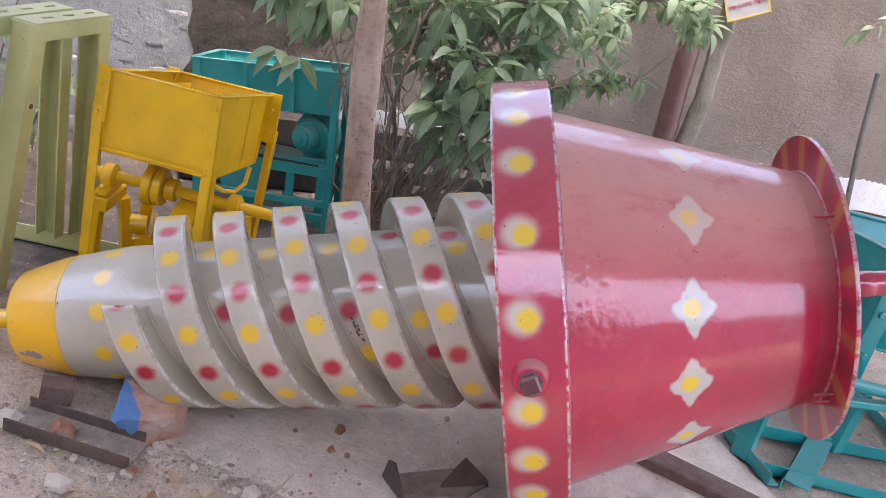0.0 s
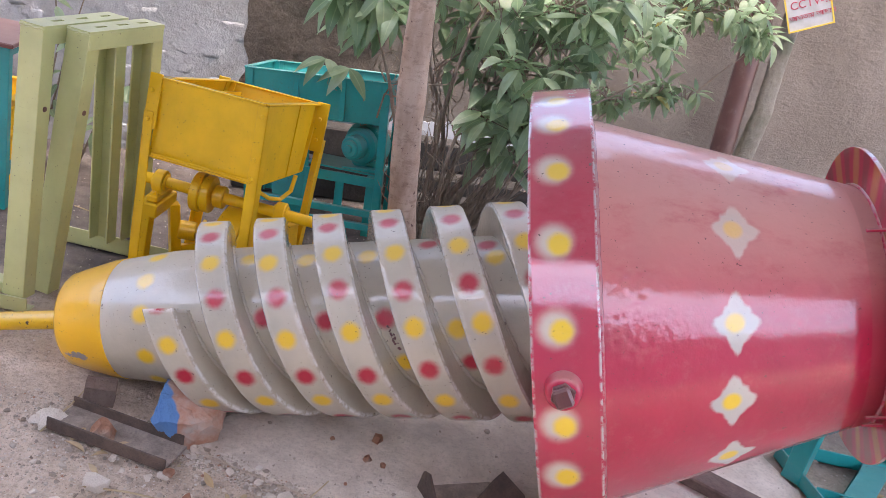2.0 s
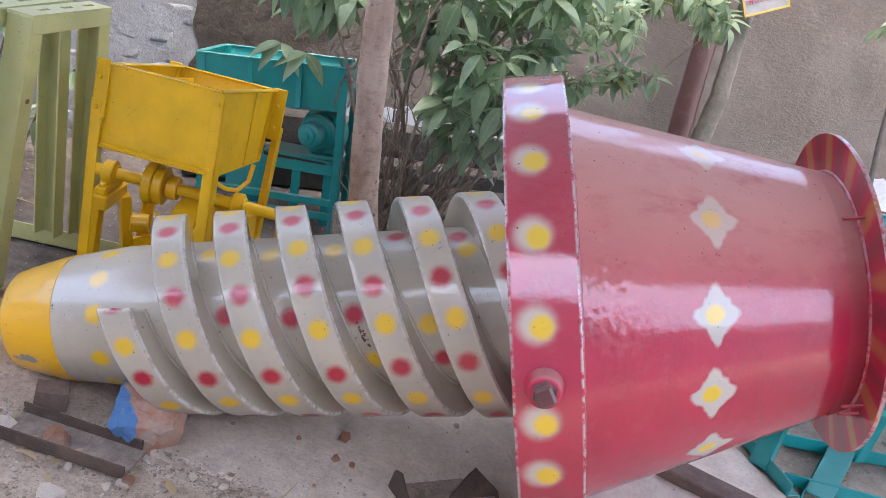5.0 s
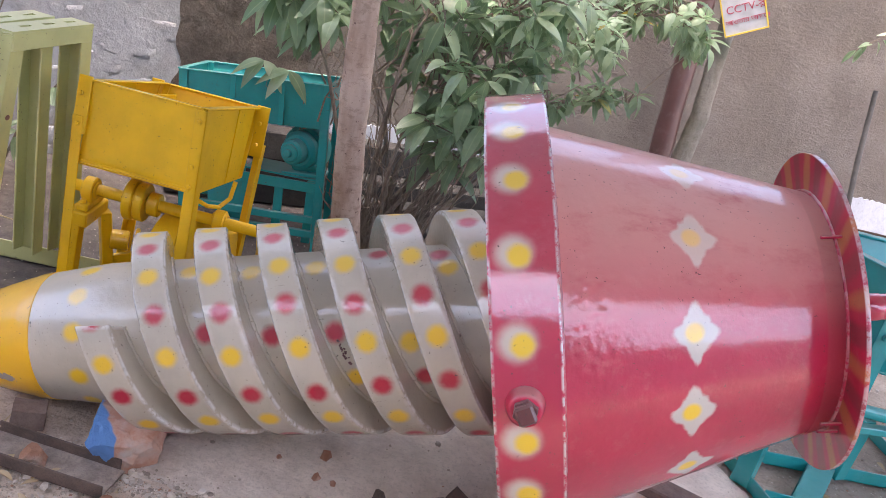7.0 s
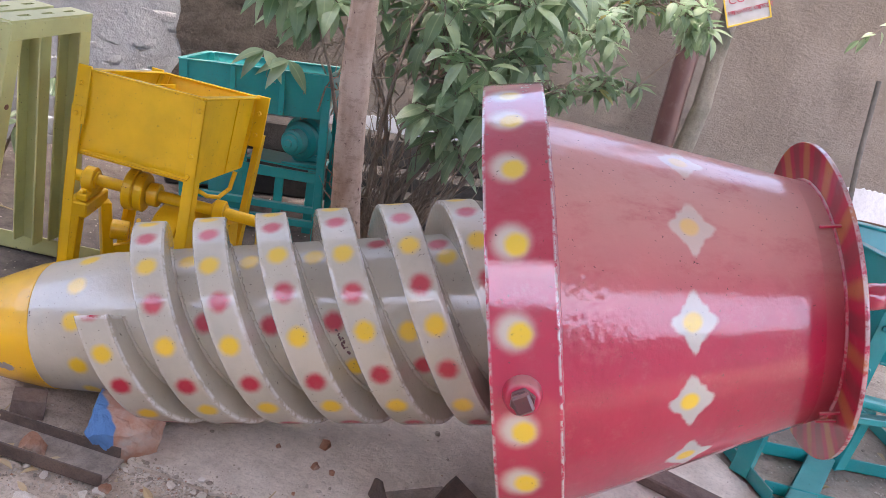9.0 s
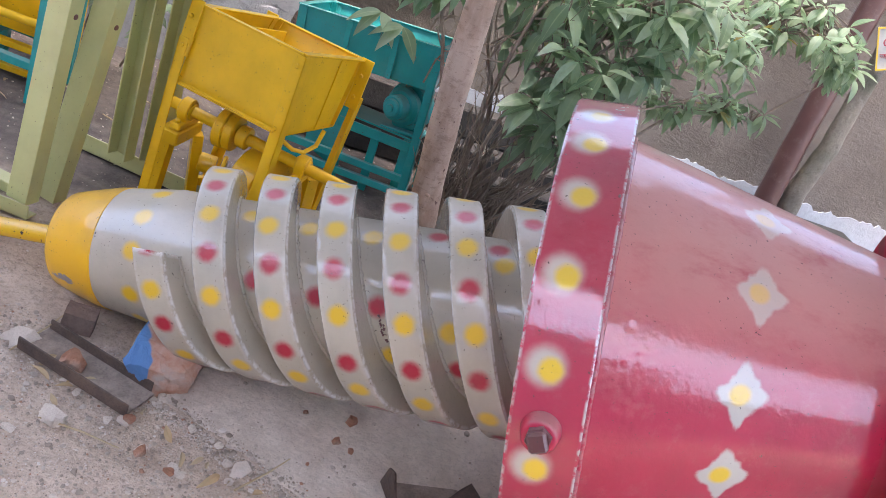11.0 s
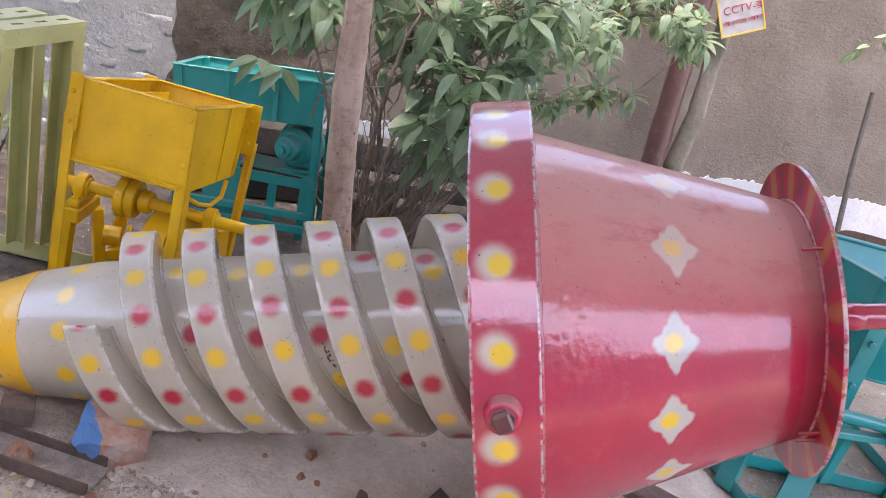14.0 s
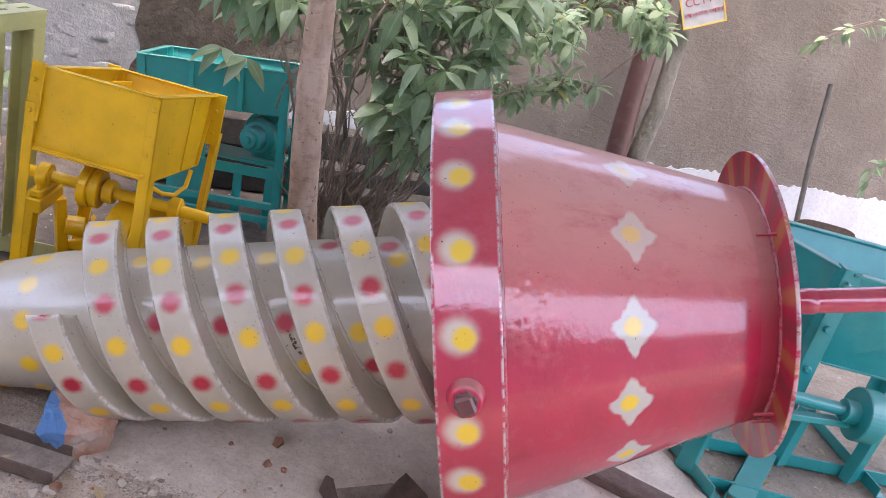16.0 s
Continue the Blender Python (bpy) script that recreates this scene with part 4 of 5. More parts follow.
FRAME_B = portal((-1.345, 0.238, 0.0), (-1.262, 0.215, 0.725), (-1.236, 0.59, 0.05), (-1.212, 0.51, 0.72), "pale green channel-steel portal frame leaning beside its twin")
bm = bmesh.new()
angle_bar(bm, (-0.2, 0.412, 0.0), (0.36, 0.445, 0.0), 0.052, 0.005, (0, 1, 0), (0, 0, 1))
part("foot_rail", bm, m_green, FRAME_A)
bm = bmesh.new()
angle_bar(bm, (-0.3, -0.055, 0.0), (0.045, -0.012, 0.0), 0.04, 0.005, (0, 1, 0), (0, 0, 1))
part("foot_rail", bm, m_green, FRAME_A)
bm = bmesh.new()
box(bm, (-0.34, 0.055, 0.0), (-0.06, 0.1, 0.03), None, 0.002)
part("foot_rail", bm, m_green, FRAME_A)

# ---- trees, poles, sign ----
m_leaf = Nodes("leaf", 0.3)
leaf_base = m_leaf.tree.nodes.new("ShaderNodeNewGeometry").outputs["Random Per Island"]
c = m_leaf.mix(leaf_base, (0.17, 0.27, 0.14), (0.43, 0.55, 0.36))
c = m_leaf.mix(m_leaf.math("MULTIPLY", m_leaf.ramp(m_leaf.attr("rib"), 0.14, 0.03), 0.5), c, (0.42, 0.52, 0.3))
c = m_leaf.mix(m_leaf.ramp(leaf_base, 0.992, 0.994), c, (0.4, 0.3, 0.05))
c = m_leaf.mix(m_leaf.math("MULTIPLY", m_leaf.ramp(m_leaf.noise(30.0, 4), 0.4, 0.7), 0.3), c, (0.13, 0.19, 0.09))
m_leaf.set("Base Color", c)
m_leaf.set("Specular IOR Level", 0.6)
trans = m_leaf.tree.nodes.new("ShaderNodeBsdfTranslucent")
m_leaf.tree.links.new(c, trans.inputs["Color"])
blend = m_leaf.tree.nodes.new("ShaderNodeMixShader")
blend.inputs[0].default_value = 0.6
m_leaf.tree.links.new(m_leaf.bsdf.outputs[0], blend.inputs[1])
m_leaf.tree.links.new(trans.outputs[0], blend.inputs[2])
m_leaf.tree.links.new(blend.outputs[0], m_leaf.tree.nodes["Material Output"].inputs["Surface"])
m_leaf = m_leaf.mat
m_twig = plain("twig_bark", (0.15, 0.115, 0.085), (0.25, 0.2, 0.155), 30.0, 0.9, 0.5, 0.002)


def leaf(verts, faces, at_, way, up, length, width, droop, fold):
    """A pointed blade folded along its rib."""
    d = way.normalized()
    s = d.cross(up)
    s = s.normalized() if s.length > 1e-3 else d.orthogonal().normalized()
    n = s.cross(d)
    base = len(verts)
    prof = ((0.0, 0.06), (0.1, 0.48), (0.24, 0.86), (0.4, 1.0), (0.58, 0.9), (0.75, 0.62), (0.9, 0.27), (1.0, 0.0))
    for u, wd in prof:
        p = at_ + d * (u * length) - n * (droop * u * u * length)
        h = width * 0.5 * wd
        verts.append(p)
        verts.append(p + s * h + n * (fold * h))
        verts.append(p - s * h + n * (fold * h))
    for i in range(len(prof) - 1):
        a, b = base + 3 * i, base + 3 * (i + 1)
        faces.append((a, a + 1, b + 1, b))
        faces.append((a, b, b + 2, a + 2))


def shrub(lobes, stems, rng, verts, faces, twigs, per=9, size=(0.07, 0.13)):
    """Leaf whorls at twig ends within egg-shaped lobes."""
    for (cx, cy, cz), (rx, ry, rz), count in lobes:
        c = Vector((cx, cy, cz))
        for _ in range(count):
            while True:
                q = Vector((rng.uniform(-1, 1), rng.uniform(-1, 1), rng.uniform(-1, 1)))
                if 0.25 < q.length < 1:
                    break
            p = c + Vector((q.x * rx, q.y * ry, q.z * rz))
            root = min(stems, key=lambda s: (Vector(s) - p).length)
            root = Vector(root)
            out = (p - root).normalized() * 0.6 + Vector((rng.uniform(-0.5, 0.5), rng.uniform(-0.8, 0.2), rng.uniform(-0.2, 0.5)))
            out.normalize()
            mid_ = root.lerp(p, 0.55) + Vector((rng.uniform(-0.03, 0.03), rng.uniform(-0.03, 0.03), 0.03))
            tube(twigs, [root.lerp(p, 0.15) - shift, mid_ - shift, p - shift], [0.004, 0.003, 0.0015], 5)
            k = rng.randint(per - 3, per + 1)
            for j in range(k):
                a = 2 * math.pi * j / k * 1.9 + rng.uniform(-0.4, 0.4)
                side = out.orthogonal().normalized()
                side.rotate(Matrix.Rotation(a, 3, out))
                way = out * rng.uniform(0.15, 0.9) + side + Vector((0, 0, rng.uniform(-0.55, 0.1)))
                L = rng.uniform(*size)
                leaf(verts, faces, p - out * (0.05 * j / k) + side * 0.004, way, Vector((rng.uniform(-0.3, 0.3), -0.25, 1)), L, L * rng.uniform(0.32, 0.46), rng.uniform(0.15, 0.7), rng.uniform(0.02, 0.3))


rng = random.Random(21)
bush = thing("shrub", Matrix.Translation((-0.42, 1.0, 0)), "leafy green shrub with bare brown stems at foot", "shrub")
shift = Vector((-0.42, 1.0, 0))
stem_bm = bmesh.new()
joints = []
for tip in ((-0.75, 1.05, 0.8), (-0.55, 1.1, 0.95), (-0.35, 1.05, 1.0), (-0.2, 1.15, 0.95), (-0.05, 1.35, 1.05), (0.1, 1.5, 0.95), (0.4, 1.75, 1.08), (-0.3, 1.0, 0.75), (-0.1, 1.2, 0.7), (0.2, 1.6, 0.75), (0.36, 1.72, 0.72)):
    a = Vector((-0.44 + rng.uniform(-0.05, 0.05), 1.02 + rng.uniform(-0.05, 0.05), 0))
    b = Vector(tip)
    pts = []
    for i in range(9):
        u = i / 8
        p = a.lerp(b, u)
        p.z = b.z * (1 - (1 - u) ** 1.5)
        p += noise.noise_vector(Vector((u * 3, tip[0] * 7, tip[2] * 5))) * 0.11 * min(1, u * 3)
        pts.append(p)
        if u > 0.45:
            joints.append(tuple(p))
    one = bmesh.new()
    tube(one, [p - shift for p in pts], [0.011 * (1 - 0.8 * i / 8) for i in range(9)], 7)
    part("stem", one, m_twig, bush)
# a tangle of thin bare suckers at the foot
for i in range(120):
    a = Vector((-0.42 + rng.uniform(-0.07, 0.12), 0.98 + rng.uniform(-0.08, 0.12), 0))
    b = a + Vector((rng.uniform(-0.16, 0.3), rng.uniform(-0.1, 0.16), rng.uniform(0.2, 0.62)))
    pts = [a.lerp(b, k / 9) + noise.noise_vector(Vector((k * 0.45, i * 1.7, 0))) * (0.075 * min(1, k / 4)) for k in range(10)]
    r0 = rng.uniform(0.0025, 0.006)
    tube(stem_bm, [p - shift for p in pts], [r0 * (1 - 0.8 * k / 9) for k in range(10)], 5)
for i in range(60):
    a = Vector((-0.45 + rng.uniform(-0.3, 0.3), 1.12 + rng.uniform(-0.1, 0.15), rng.uniform(0.4, 0.75)))
    b = a + Vector((rng.uniform(-0.25, 0.25), rng.uniform(-0.12, 0.12), rng.uniform(0.1, 0.45)))
    pts = [a.lerp(b, k / 9) + noise.noise_vector(Vector((k * 0.5, i * 2.3, 4))) * 0.07 for k in range(10)]
    r0 = rng.uniform(0.0015, 0.004)
    tube(stem_bm, [p - shift for p in pts], [r0 * (1 - 0.7 * k / 9) for k in range(10)], 5)
verts, faces = [], []
lobes = [((-0.28, 1.1, 0.8), (0.24, 0.22, 0.17), 34), ((-0.2, 1.2, 0.97), (0.34, 0.25, 0.2), 46), ((-0.23, 1.0, 0.55), (0.14, 0.1, 0.16), 20),
         ((-0.72, 1.0, 0.8), (0.16, 0.12, 0.1), 11), ((-0.6, 1.2, 0.92), (0.26, 0.15, 0.16), 26)]
shrub(lobes, joints, rng, verts, faces, stem_bm, 7, (0.06, 0.135))
lobes = [((0.06, 1.42, 0.95), (0.2, 0.2, 0.17), 50), ((0.36, 1.7, 1.03), (0.25, 0.12, 0.1), 46), ((0.57, 1.82, 0.99), (0.1, 0.08, 0.06), 16),
         ((0.3, 1.7, 0.68), (0.15, 0.08, 0.07), 14), ((0.12, 1.58, 0.63), (0.1, 0.08, 0.06), 9), ((0.2, 1.6, 0.84), (0.12, 0.08, 0.08), 7), ((0.66, 1.9, 0.92), (0.1, 0.06, 0.05), 7)]
shrub(lobes, joints, rng, verts, faces, stem_bm, 7, (0.045, 0.085))
for tipx, tipy, tipz in ((-0.84, 0.93, 0.65), (-0.76, 0.92, 0.64)):
    for k in range(3):
        leaf(verts, faces, Vector((tipx, tipy, tipz)), Vector((math.cos(k * 1.9 + 0.6), -0.3, -0.45 + 0.3 * math.sin(k * 1.3))), Vector((0, -0.4, 1)), 0.1, 0.046, 0.5, 0.1)
me = bpy.data.meshes.new("crown")
me.from_pydata([v - shift for v in verts], [], faces)
me.shade_smooth()
me.materials.append(m_leaf)
crown = new("crown", me)
floats(crown, "rib", [0.0, 1.0, 1.0] * (len(verts) // 3))
crown.parent = bush
part("twig_tangle", stem_bm, m_twig, bush, "thin tangled bare brown twigs")["kind"] = "stuff"


def trunk(name, pts, radii, material, lab, cat, knots=0, seed=1, sides=20):
    rng = random.Random(seed)
    bm = bmesh.new()
    full, rad = [], []
    for i in range(len(pts) - 1):
        for k in range(8):
            u = k / 8
            full.append(Vector(pts[i]).lerp(Vector(pts[i + 1]), u))
            rad.append(radii[i] + (radii[i + 1] - radii[i]) * u)
    full.append(Vector(pts[-1]))
    rad.append(radii[-1])
    base = Vector((full[0].x, full[0].y, 0))
    ob = thing(name, Matrix.Translation(base), lab, cat)
    tube(bm, [p - base for p in full], rad, sides)
    for v in bm.verts:
        v.co += noise.noise_vector(v.co * 14 + Vector((seed * 5, 0, 0))) * radii[0] * 0.09
    smooth(part("trunk", bm, material, ob), 60)
    for _ in range(knots):
        i = rng.randrange(len(full))
        a = rng.uniform(math.pi, 2 * math.pi)
        bm = bmesh.new()
        bmesh.ops.create_icosphere(bm, subdivisions=2, radius=rad[i] * 0.2, matrix=Matrix.Translation(full[i] - base + Vector((math.cos(a), math.sin(a), 0)) * rad[i] * 0.97) @ Matrix.Diagonal((1, 0.8, 0.7, 1)))
        smooth(part("knot", bm, material, ob), 90)
    return ob


trunk("tree", [(-0.43, 0.72, 0), (-0.452, 0.71, 0.15), (-0.485, 0.70, 0.32), (-0.52, 0.70, 0.6), (-0.545, 0.70, 0.89), (-0.57, 0.70, 1.3), (-0.6, 0.7, 2.4)], [0.048, 0.044, 0.0425, 0.041, 0.0385, 0.036, 0.03], m_bark, "slim straight tree trunk with rough brown bark", "tree", 9, 3)
trunk("grey_tree", [(0.86, 2.22, 0), (0.80, 2.17, 0.25), (0.785, 2.15, 0.4), (0.80, 2.15, 0.62), (0.79, 2.15, 0.8), (0.785, 2.15, 1.0), (0.74, 2.15, 1.5), (0.68, 2.15, 2.4)], [0.048, 0.045, 0.043, 0.04, 0.037, 0.036, 0.034, 0.03], m_greybark, "slightly crooked grey tree trunk before plastered wall", "tree", 6, 7)
m_pole = enamel("dull_red_pole_paint", (0.1, 0.04, 0.036), dusty=0.4, rough=0.45)
trunk("pole", [(0.72, 2.13, 0), (0.683, 2.13, 0.395), (0.65, 2.13, 1.055), (0.58, 2.13, 2.5)], [0.052, 0.05, 0.047, 0.045], m_pole, "dull red painted wooden pole beside grey trunk", "pole", 0, 9)

# notice board on the grey trunk
m_sign = Nodes("notice_paint", 0.5)
m_sign.set("Base Color", m_sign.mix(m_sign.ramp(m_sign.noise(20.0, 5), 0.35, 0.7), (0.44, 0.44, 0.45), (0.36, 0.355, 0.35)))
m_sign = m_sign.mat
SG = pose(0.775, 2.098, 0.967, 90, 0, 0) @ Matrix.Rotation(radians(28), 4, "Z")
sign = thing("notice_board", SG, "small grey notice board with yellow edge and red lettering", "sign")
bm = bmesh.new()
box(bm, (0, 0, -0.004), (0.182, 0.165, 0.0), None, 0.001)
part("board", bm, m_sign, sign)
m_edge = enamel("notice_yellow", (0.7, 0.48, 0.03), dusty=0.2, rough=0.5)
for lo, hi in (((0, 0, 0.0005), (0.182, 0.006, 0.003)), ((0, 0.159, 0.0005), (0.182, 0.165, 0.003)), ((0, 0.006, 0.0005), (0.006, 0.159, 0.003)), ((0.176, 0.006, 0.0005), (0.182, 0.159, 0.003))):
    bm = bmesh.new()
    box(bm, lo, hi)
    part("edge_strip", bm, m_edge, sign)
m_letter = enamel("notice_red", (0.4, 0.03, 0.06), dusty=0.1, rough=0.5)


def words(text, x, y, size, parent):
    cu = bpy.data.curves.new("lettering", "FONT")
    cu.body, cu.size, cu.extrude = text, size, 0.0006
    tmp = bpy.data.objects.new("lettering", cu)
    scene.collection.objects.link(tmp)
    bpy.context.view_layer.update()
    me = bpy.data.meshes.new_from_object(tmp.evaluated_get(bpy.context.evaluated_depsgraph_get()))
    bpy.data.objects.remove(tmp)
    me.materials.clear()
    me.materials.append(m_letter)
    ob = new("lettering", me)
    ob.parent = parent
    ob.location = (x, y, 0.0014)


words("CCTV-\u09b0", 0.02, 0.09, 0.045, sign)
words("\u0986\u0993\u09a4\u09be\u09df \u0986\u099b\u09c7\u09a8", 0.012, 0.045, 0.0275, sign)

# shovel against the wall
m_dark = plain("dark_weathered_wood", (0.024, 0.021, 0.019), (0.046, 0.04, 0.035), 18.0, 0.8, 0.5, 0.003)
m_rust = plain("rusty_dark_steel", (0.07, 0.05, 0.04), (0.13, 0.085, 0.063), 24.0, 0.75, 0.5, 0.002, (0.15, 0.1, 0.075))
m_handle = plain("grey_weathered_handle", (0.06, 0.056, 0.052), (0.1, 0.094, 0.088), 20.0, 0.8, 0.4, 0.002)
sh = thing("shovel", Matrix.Translation((1.75, 2.45, 0)), "long dark shovel leaning on wall with blade down", "shovel")
bm = bmesh.new()
tube(bm, [(0.0, 0.0, 0.16), (-0.03, 0.1, 0.52), (-0.05, 0.18, 0.87)], [0.014, 0.0135, 0.0125], 12)
part("handle", bm, m_handle, sh)
bm = bmesh.new()
pts = []
for k in range(24):
    a = 2 * math.pi * k / 24
    cx, cz = math.cos(a), math.sin(a)
    pts.append((0.13 + 0.17 * math.copysign(abs(cx) ** 0.5, cx), -0.02 - 0.03 * cz, 0.13 + 0.12 * math.copysign(abs(cz) ** 0.5, cz)))
f = bm.faces.new([bm.verts.new(p) for p in pts])
got = bmesh.ops.extrude_face_region(bm, geom=[f])
bmesh.ops.translate(bm, verts=[v for v in got["geom"] if isinstance(v, bmesh.types.BMVert)], vec=(0, 0.006, 0))
part("blade", bm, m_rust, sh)

# dark beams lying along the wall foot
for i, (off, z, h, x0, x1) in enumerate(((-0.09, 0.0, 0.13, -2.62, 0.1), (-0.1, 0.132, 0.115, -2.62, 0.0), (-0.21, 0.0, 0.14, -2.62, -0.1), (-0.34, 0.0, 0.095, -2.0, -0.2), (-0.46, 0.0, 0.065, -1.9, -0.3), (-0.575, 0.0, 0.05, -1.85, -0.3), (-0.69, 0.0, 0.04, -1.75, -0.4))):
    m = WALL @ Matrix.Translation((0, off, z))
    bm = bmesh.new()
    box(bm, (x0, -0.05, 0), (x1, 0.05, h), m @ Matrix.Rotation(radians(0.6 * i - 0.8), 4, "Z"), 0.006)
    ob = tagged(part("timber_beam", bm, m_dark), "dark weathered beam lying along the wall foot", "beam", "dark beams")

# ---- loose pieces on the ground ----
m_brick = plain("broken_red_brick", (0.34, 0.155, 0.09), (0.44, 0.24, 0.155), 22.0, 0.95, 0.7, 0.004, (0.42, 0.36, 0.3))
m_dull = plain("dusty_brick", (0.17, 0.11, 0.085), (0.24, 0.17, 0.135), 20.0, 0.95, 0.6, 0.003)
m_stone = plain("pale_stone", (0.68, 0.585, 0.49), (0.82, 0.74, 0.64), 30.0, 0.9, 0.5, 0.003)
n = Nodes("blue_splashed_brick", 0.9)
sep = n.tree.nodes.new("ShaderNodeSeparateXYZ")
n.tree.links.new(n.coord, sep.inputs[0])
base = n.mix(n.ramp(n.noise(26.0, 7, 0.65), 0.35, 0.65), (0.4, 0.2, 0.13), (0.46, 0.31, 0.24))
base = n.mix(n.ramp(n.noise(8.0, 5, 0.6), 0.55, 0.7), base, (0.4, 0.35, 0.3))
side = n.math("ADD", n.math("ADD", sep.outputs[0], n.math("MULTIPLY", sep.outputs[2], 0.15)), n.math("MULTIPLY", n.math("SUBTRACT", n.noise(25.0, 4), 0.5), 0.012))
low = n.ramp(n.math("ADD", sep.outputs[2], n.math("MULTIPLY", sep.outputs[0], 0.3)), 0.024, 0.02)
c = n.mix(n.math("MULTIPLY", n.ramp(side, -0.012, -0.016), low), base, (0.09, 0.21, 0.42))
n.set("Base Color", c)
n.bump(n.noise(60.0, 6, 0.7), 0.6, 0.006)
m_blue = n.mat



def broken(size, chops, seed, amp=0.0024):
    """A block knocked to flat broken faces; chops are planes (normal, distance)."""
    bm = bmesh.new()
    bmesh.ops.create_cube(bm, size=1.0)
    for v in bm.verts:
        v.co = Vector((v.co.x * size[0], v.co.y * size[1], v.co.z * size[2]))
    for nrm, d in chops:
        nrm = Vector(nrm).normalized()
        cut = bmesh.ops.bisect_plane(bm, geom=bm.verts[:] + bm.edges[:] + bm.faces[:], plane_co=nrm * d, plane_no=nrm, clear_outer=True)
        bmesh.ops.contextual_create(bm, geom=[e for e in cut["geom_cut"] if isinstance(e, bmesh.types.BMEdge)])
    bmesh.ops.triangulate(bm, faces=bm.faces[:])
    for _ in range(3):
        bmesh.ops.subdivide_edges(bm, edges=[e for e in bm.edges if e.calc_length() > 0.012], cuts=1)
        bmesh.ops.triangulate(bm, faces=bm.faces[:])
    for v in bm.verts:
        v.co += noise.noise_vector(v.co * 45 + Vector((seed * 3.1, seed, 0))) * amp + noise.noise_vector(v.co * 130 + Vector((seed, 1, 0))) * amp * 0.5
    return bm


bm = broken((0.146, 0.11, 0.086), (((-1, -0.4, 0.5), 0.072), ((-0.9, -0.5, -0.7), 0.068), ((1, -0.3, 0.8), 0.072), ((1, -0.5, -0.9), 0.07), ((0.2, -1, 0.6), 0.062), ((-0.3, -1, -0.5), 0.062), ((0.6, -1, -0.1), 0.062), ((-0.2, -0.3, 1), 0.04)), 5, 0.0042)
tagged(part("brick_fragment", bm, m_blue), "broken red brick half splashed with blue paint", "brick").matrix_world = pose(-0.752, -0.168, 0.038, 4, 8, 10)
bm = broken((0.066, 0.05, 0.046), (((1, -1, 1), 0.054),), 2, 0.0022)
tagged(part("brick_fragment", bm, m_dull), "dusty dull brown half brick on the ground", "brick").matrix_world = pose(-0.972, -0.14, 0.022, 0, 3, 20)
bm = broken((0.052, 0.034, 0.034), (((1, -0.4, 0.8), 0.018), ((-1, -0.6, 0.9), 0.019), ((0.1, -1, 0.6), 0.015), ((0.7, 0.6, 0.6), 0.019), ((-0.9, 0.5, 0.2), 0.022)), 9, 0.003)
tagged(part("brick_fragment", bm, m_brick), "small orange brick chip resting in angle iron", "brick").matrix_world = pose(-0.9, -0.262, 0.022, 0, 8, 15)

chip_rng = random.Random(31)
for x, y, size in ((-0.445, -0.059, 0.013), (-0.345, -0.017, 0.03), (-0.352, -0.101, 0.02), (-0.314, -0.108, 0.016), (-0.378, -0.204, 0.01), (-0.663, -0.383, 0.024), (-0.593, -0.394, 0.02), (-0.729, -0.323, 0.022), (0.52, -0.2, 0.014), (0.35, -0.24, 0.012)):
    bm = broken((size, size * 0.8, size * 0.5), (((1, -0.4, 0.8), size * 0.32), ((-1, -0.6, 0.9), size * 0.34), ((0.5, -1, 0.3), size * 0.34), ((-0.7, 0.8, 0.5), size * 0.36)), x * 50, size * 0.09)
    tagged(part("brick_chip", bm, m_brick), "small reddish brick chip lying on the ground", "brick", "brick chips").matrix_world = pose(x, y, 0.004 + size * 0.2, chip_rng.uniform(-15, 15), 0, chip_rng.uniform(0, 360))

ai = thing("angle_iron", pose(-0.872, -0.255, 0.006, 0, 0, -7), "rusty dark channel iron lying in the dirt", "iron bar")
bm = bmesh.new()
box(bm, (-0.14, -0.045, -0.002), (0.14, 0.045, 0.003), None, 0.001)
m_web = plain("dusty_rust", (0.2, 0.16, 0.13), (0.36, 0.29, 0.235), 25.0, 0.9, 0.5, 0.003)
part("web", bm, m_web, ai, "web covered with dust")
for y in (-0.047, 0.043):
    bm = bmesh.new()
    box(bm, (-0.14, y, -0.004), (0.14 if y < 0 else 0.13, y + 0.005, 0.026), None, 0.0012)
    part("flange", bm, m_rust, ai)

br = thing("steel_bracket", Matrix.Translation((-0.1, -0.14, 0.012)), "dark rusty steel bracket with pointed ends on slab", "bracket")


def fin(points, name, t=0.006, mat=m_rust):
    """A flat cut plate of any outline."""
    q = [Vector(p) - Vector((-0.1, -0.14, 0.012)) for p in points]
    n = (q[1] - q[0]).cross(q[2] - q[0]).normalized() * t
    bm = bmesh.new()
    a = [bm.verts.new(p) for p in q]
    b = [bm.verts.new(p + n) for p in q]
    bm.faces.new(a)
    bm.faces.new(b[::-1])
    for i in range(len(q)):
        k = (i + 1) % len(q)
        bm.faces.new((a[i], b[i], b[k], a[k]))
    return part(name, bm, mat, br)


fin([(-0.222, -0.155, 0.012), (-0.168, -0.232, 0.012), (-0.172, -0.225, 0.03), (-0.203, -0.182, 0.072), (-0.216, -0.165, 0.064)], "fin")
fin([(-0.1, -0.16, 0.012), (0.015, -0.105, 0.012), (0.008, -0.105, 0.03), (-0.05, -0.105, 0.074), (-0.066, -0.12, 0.058)], "fin")
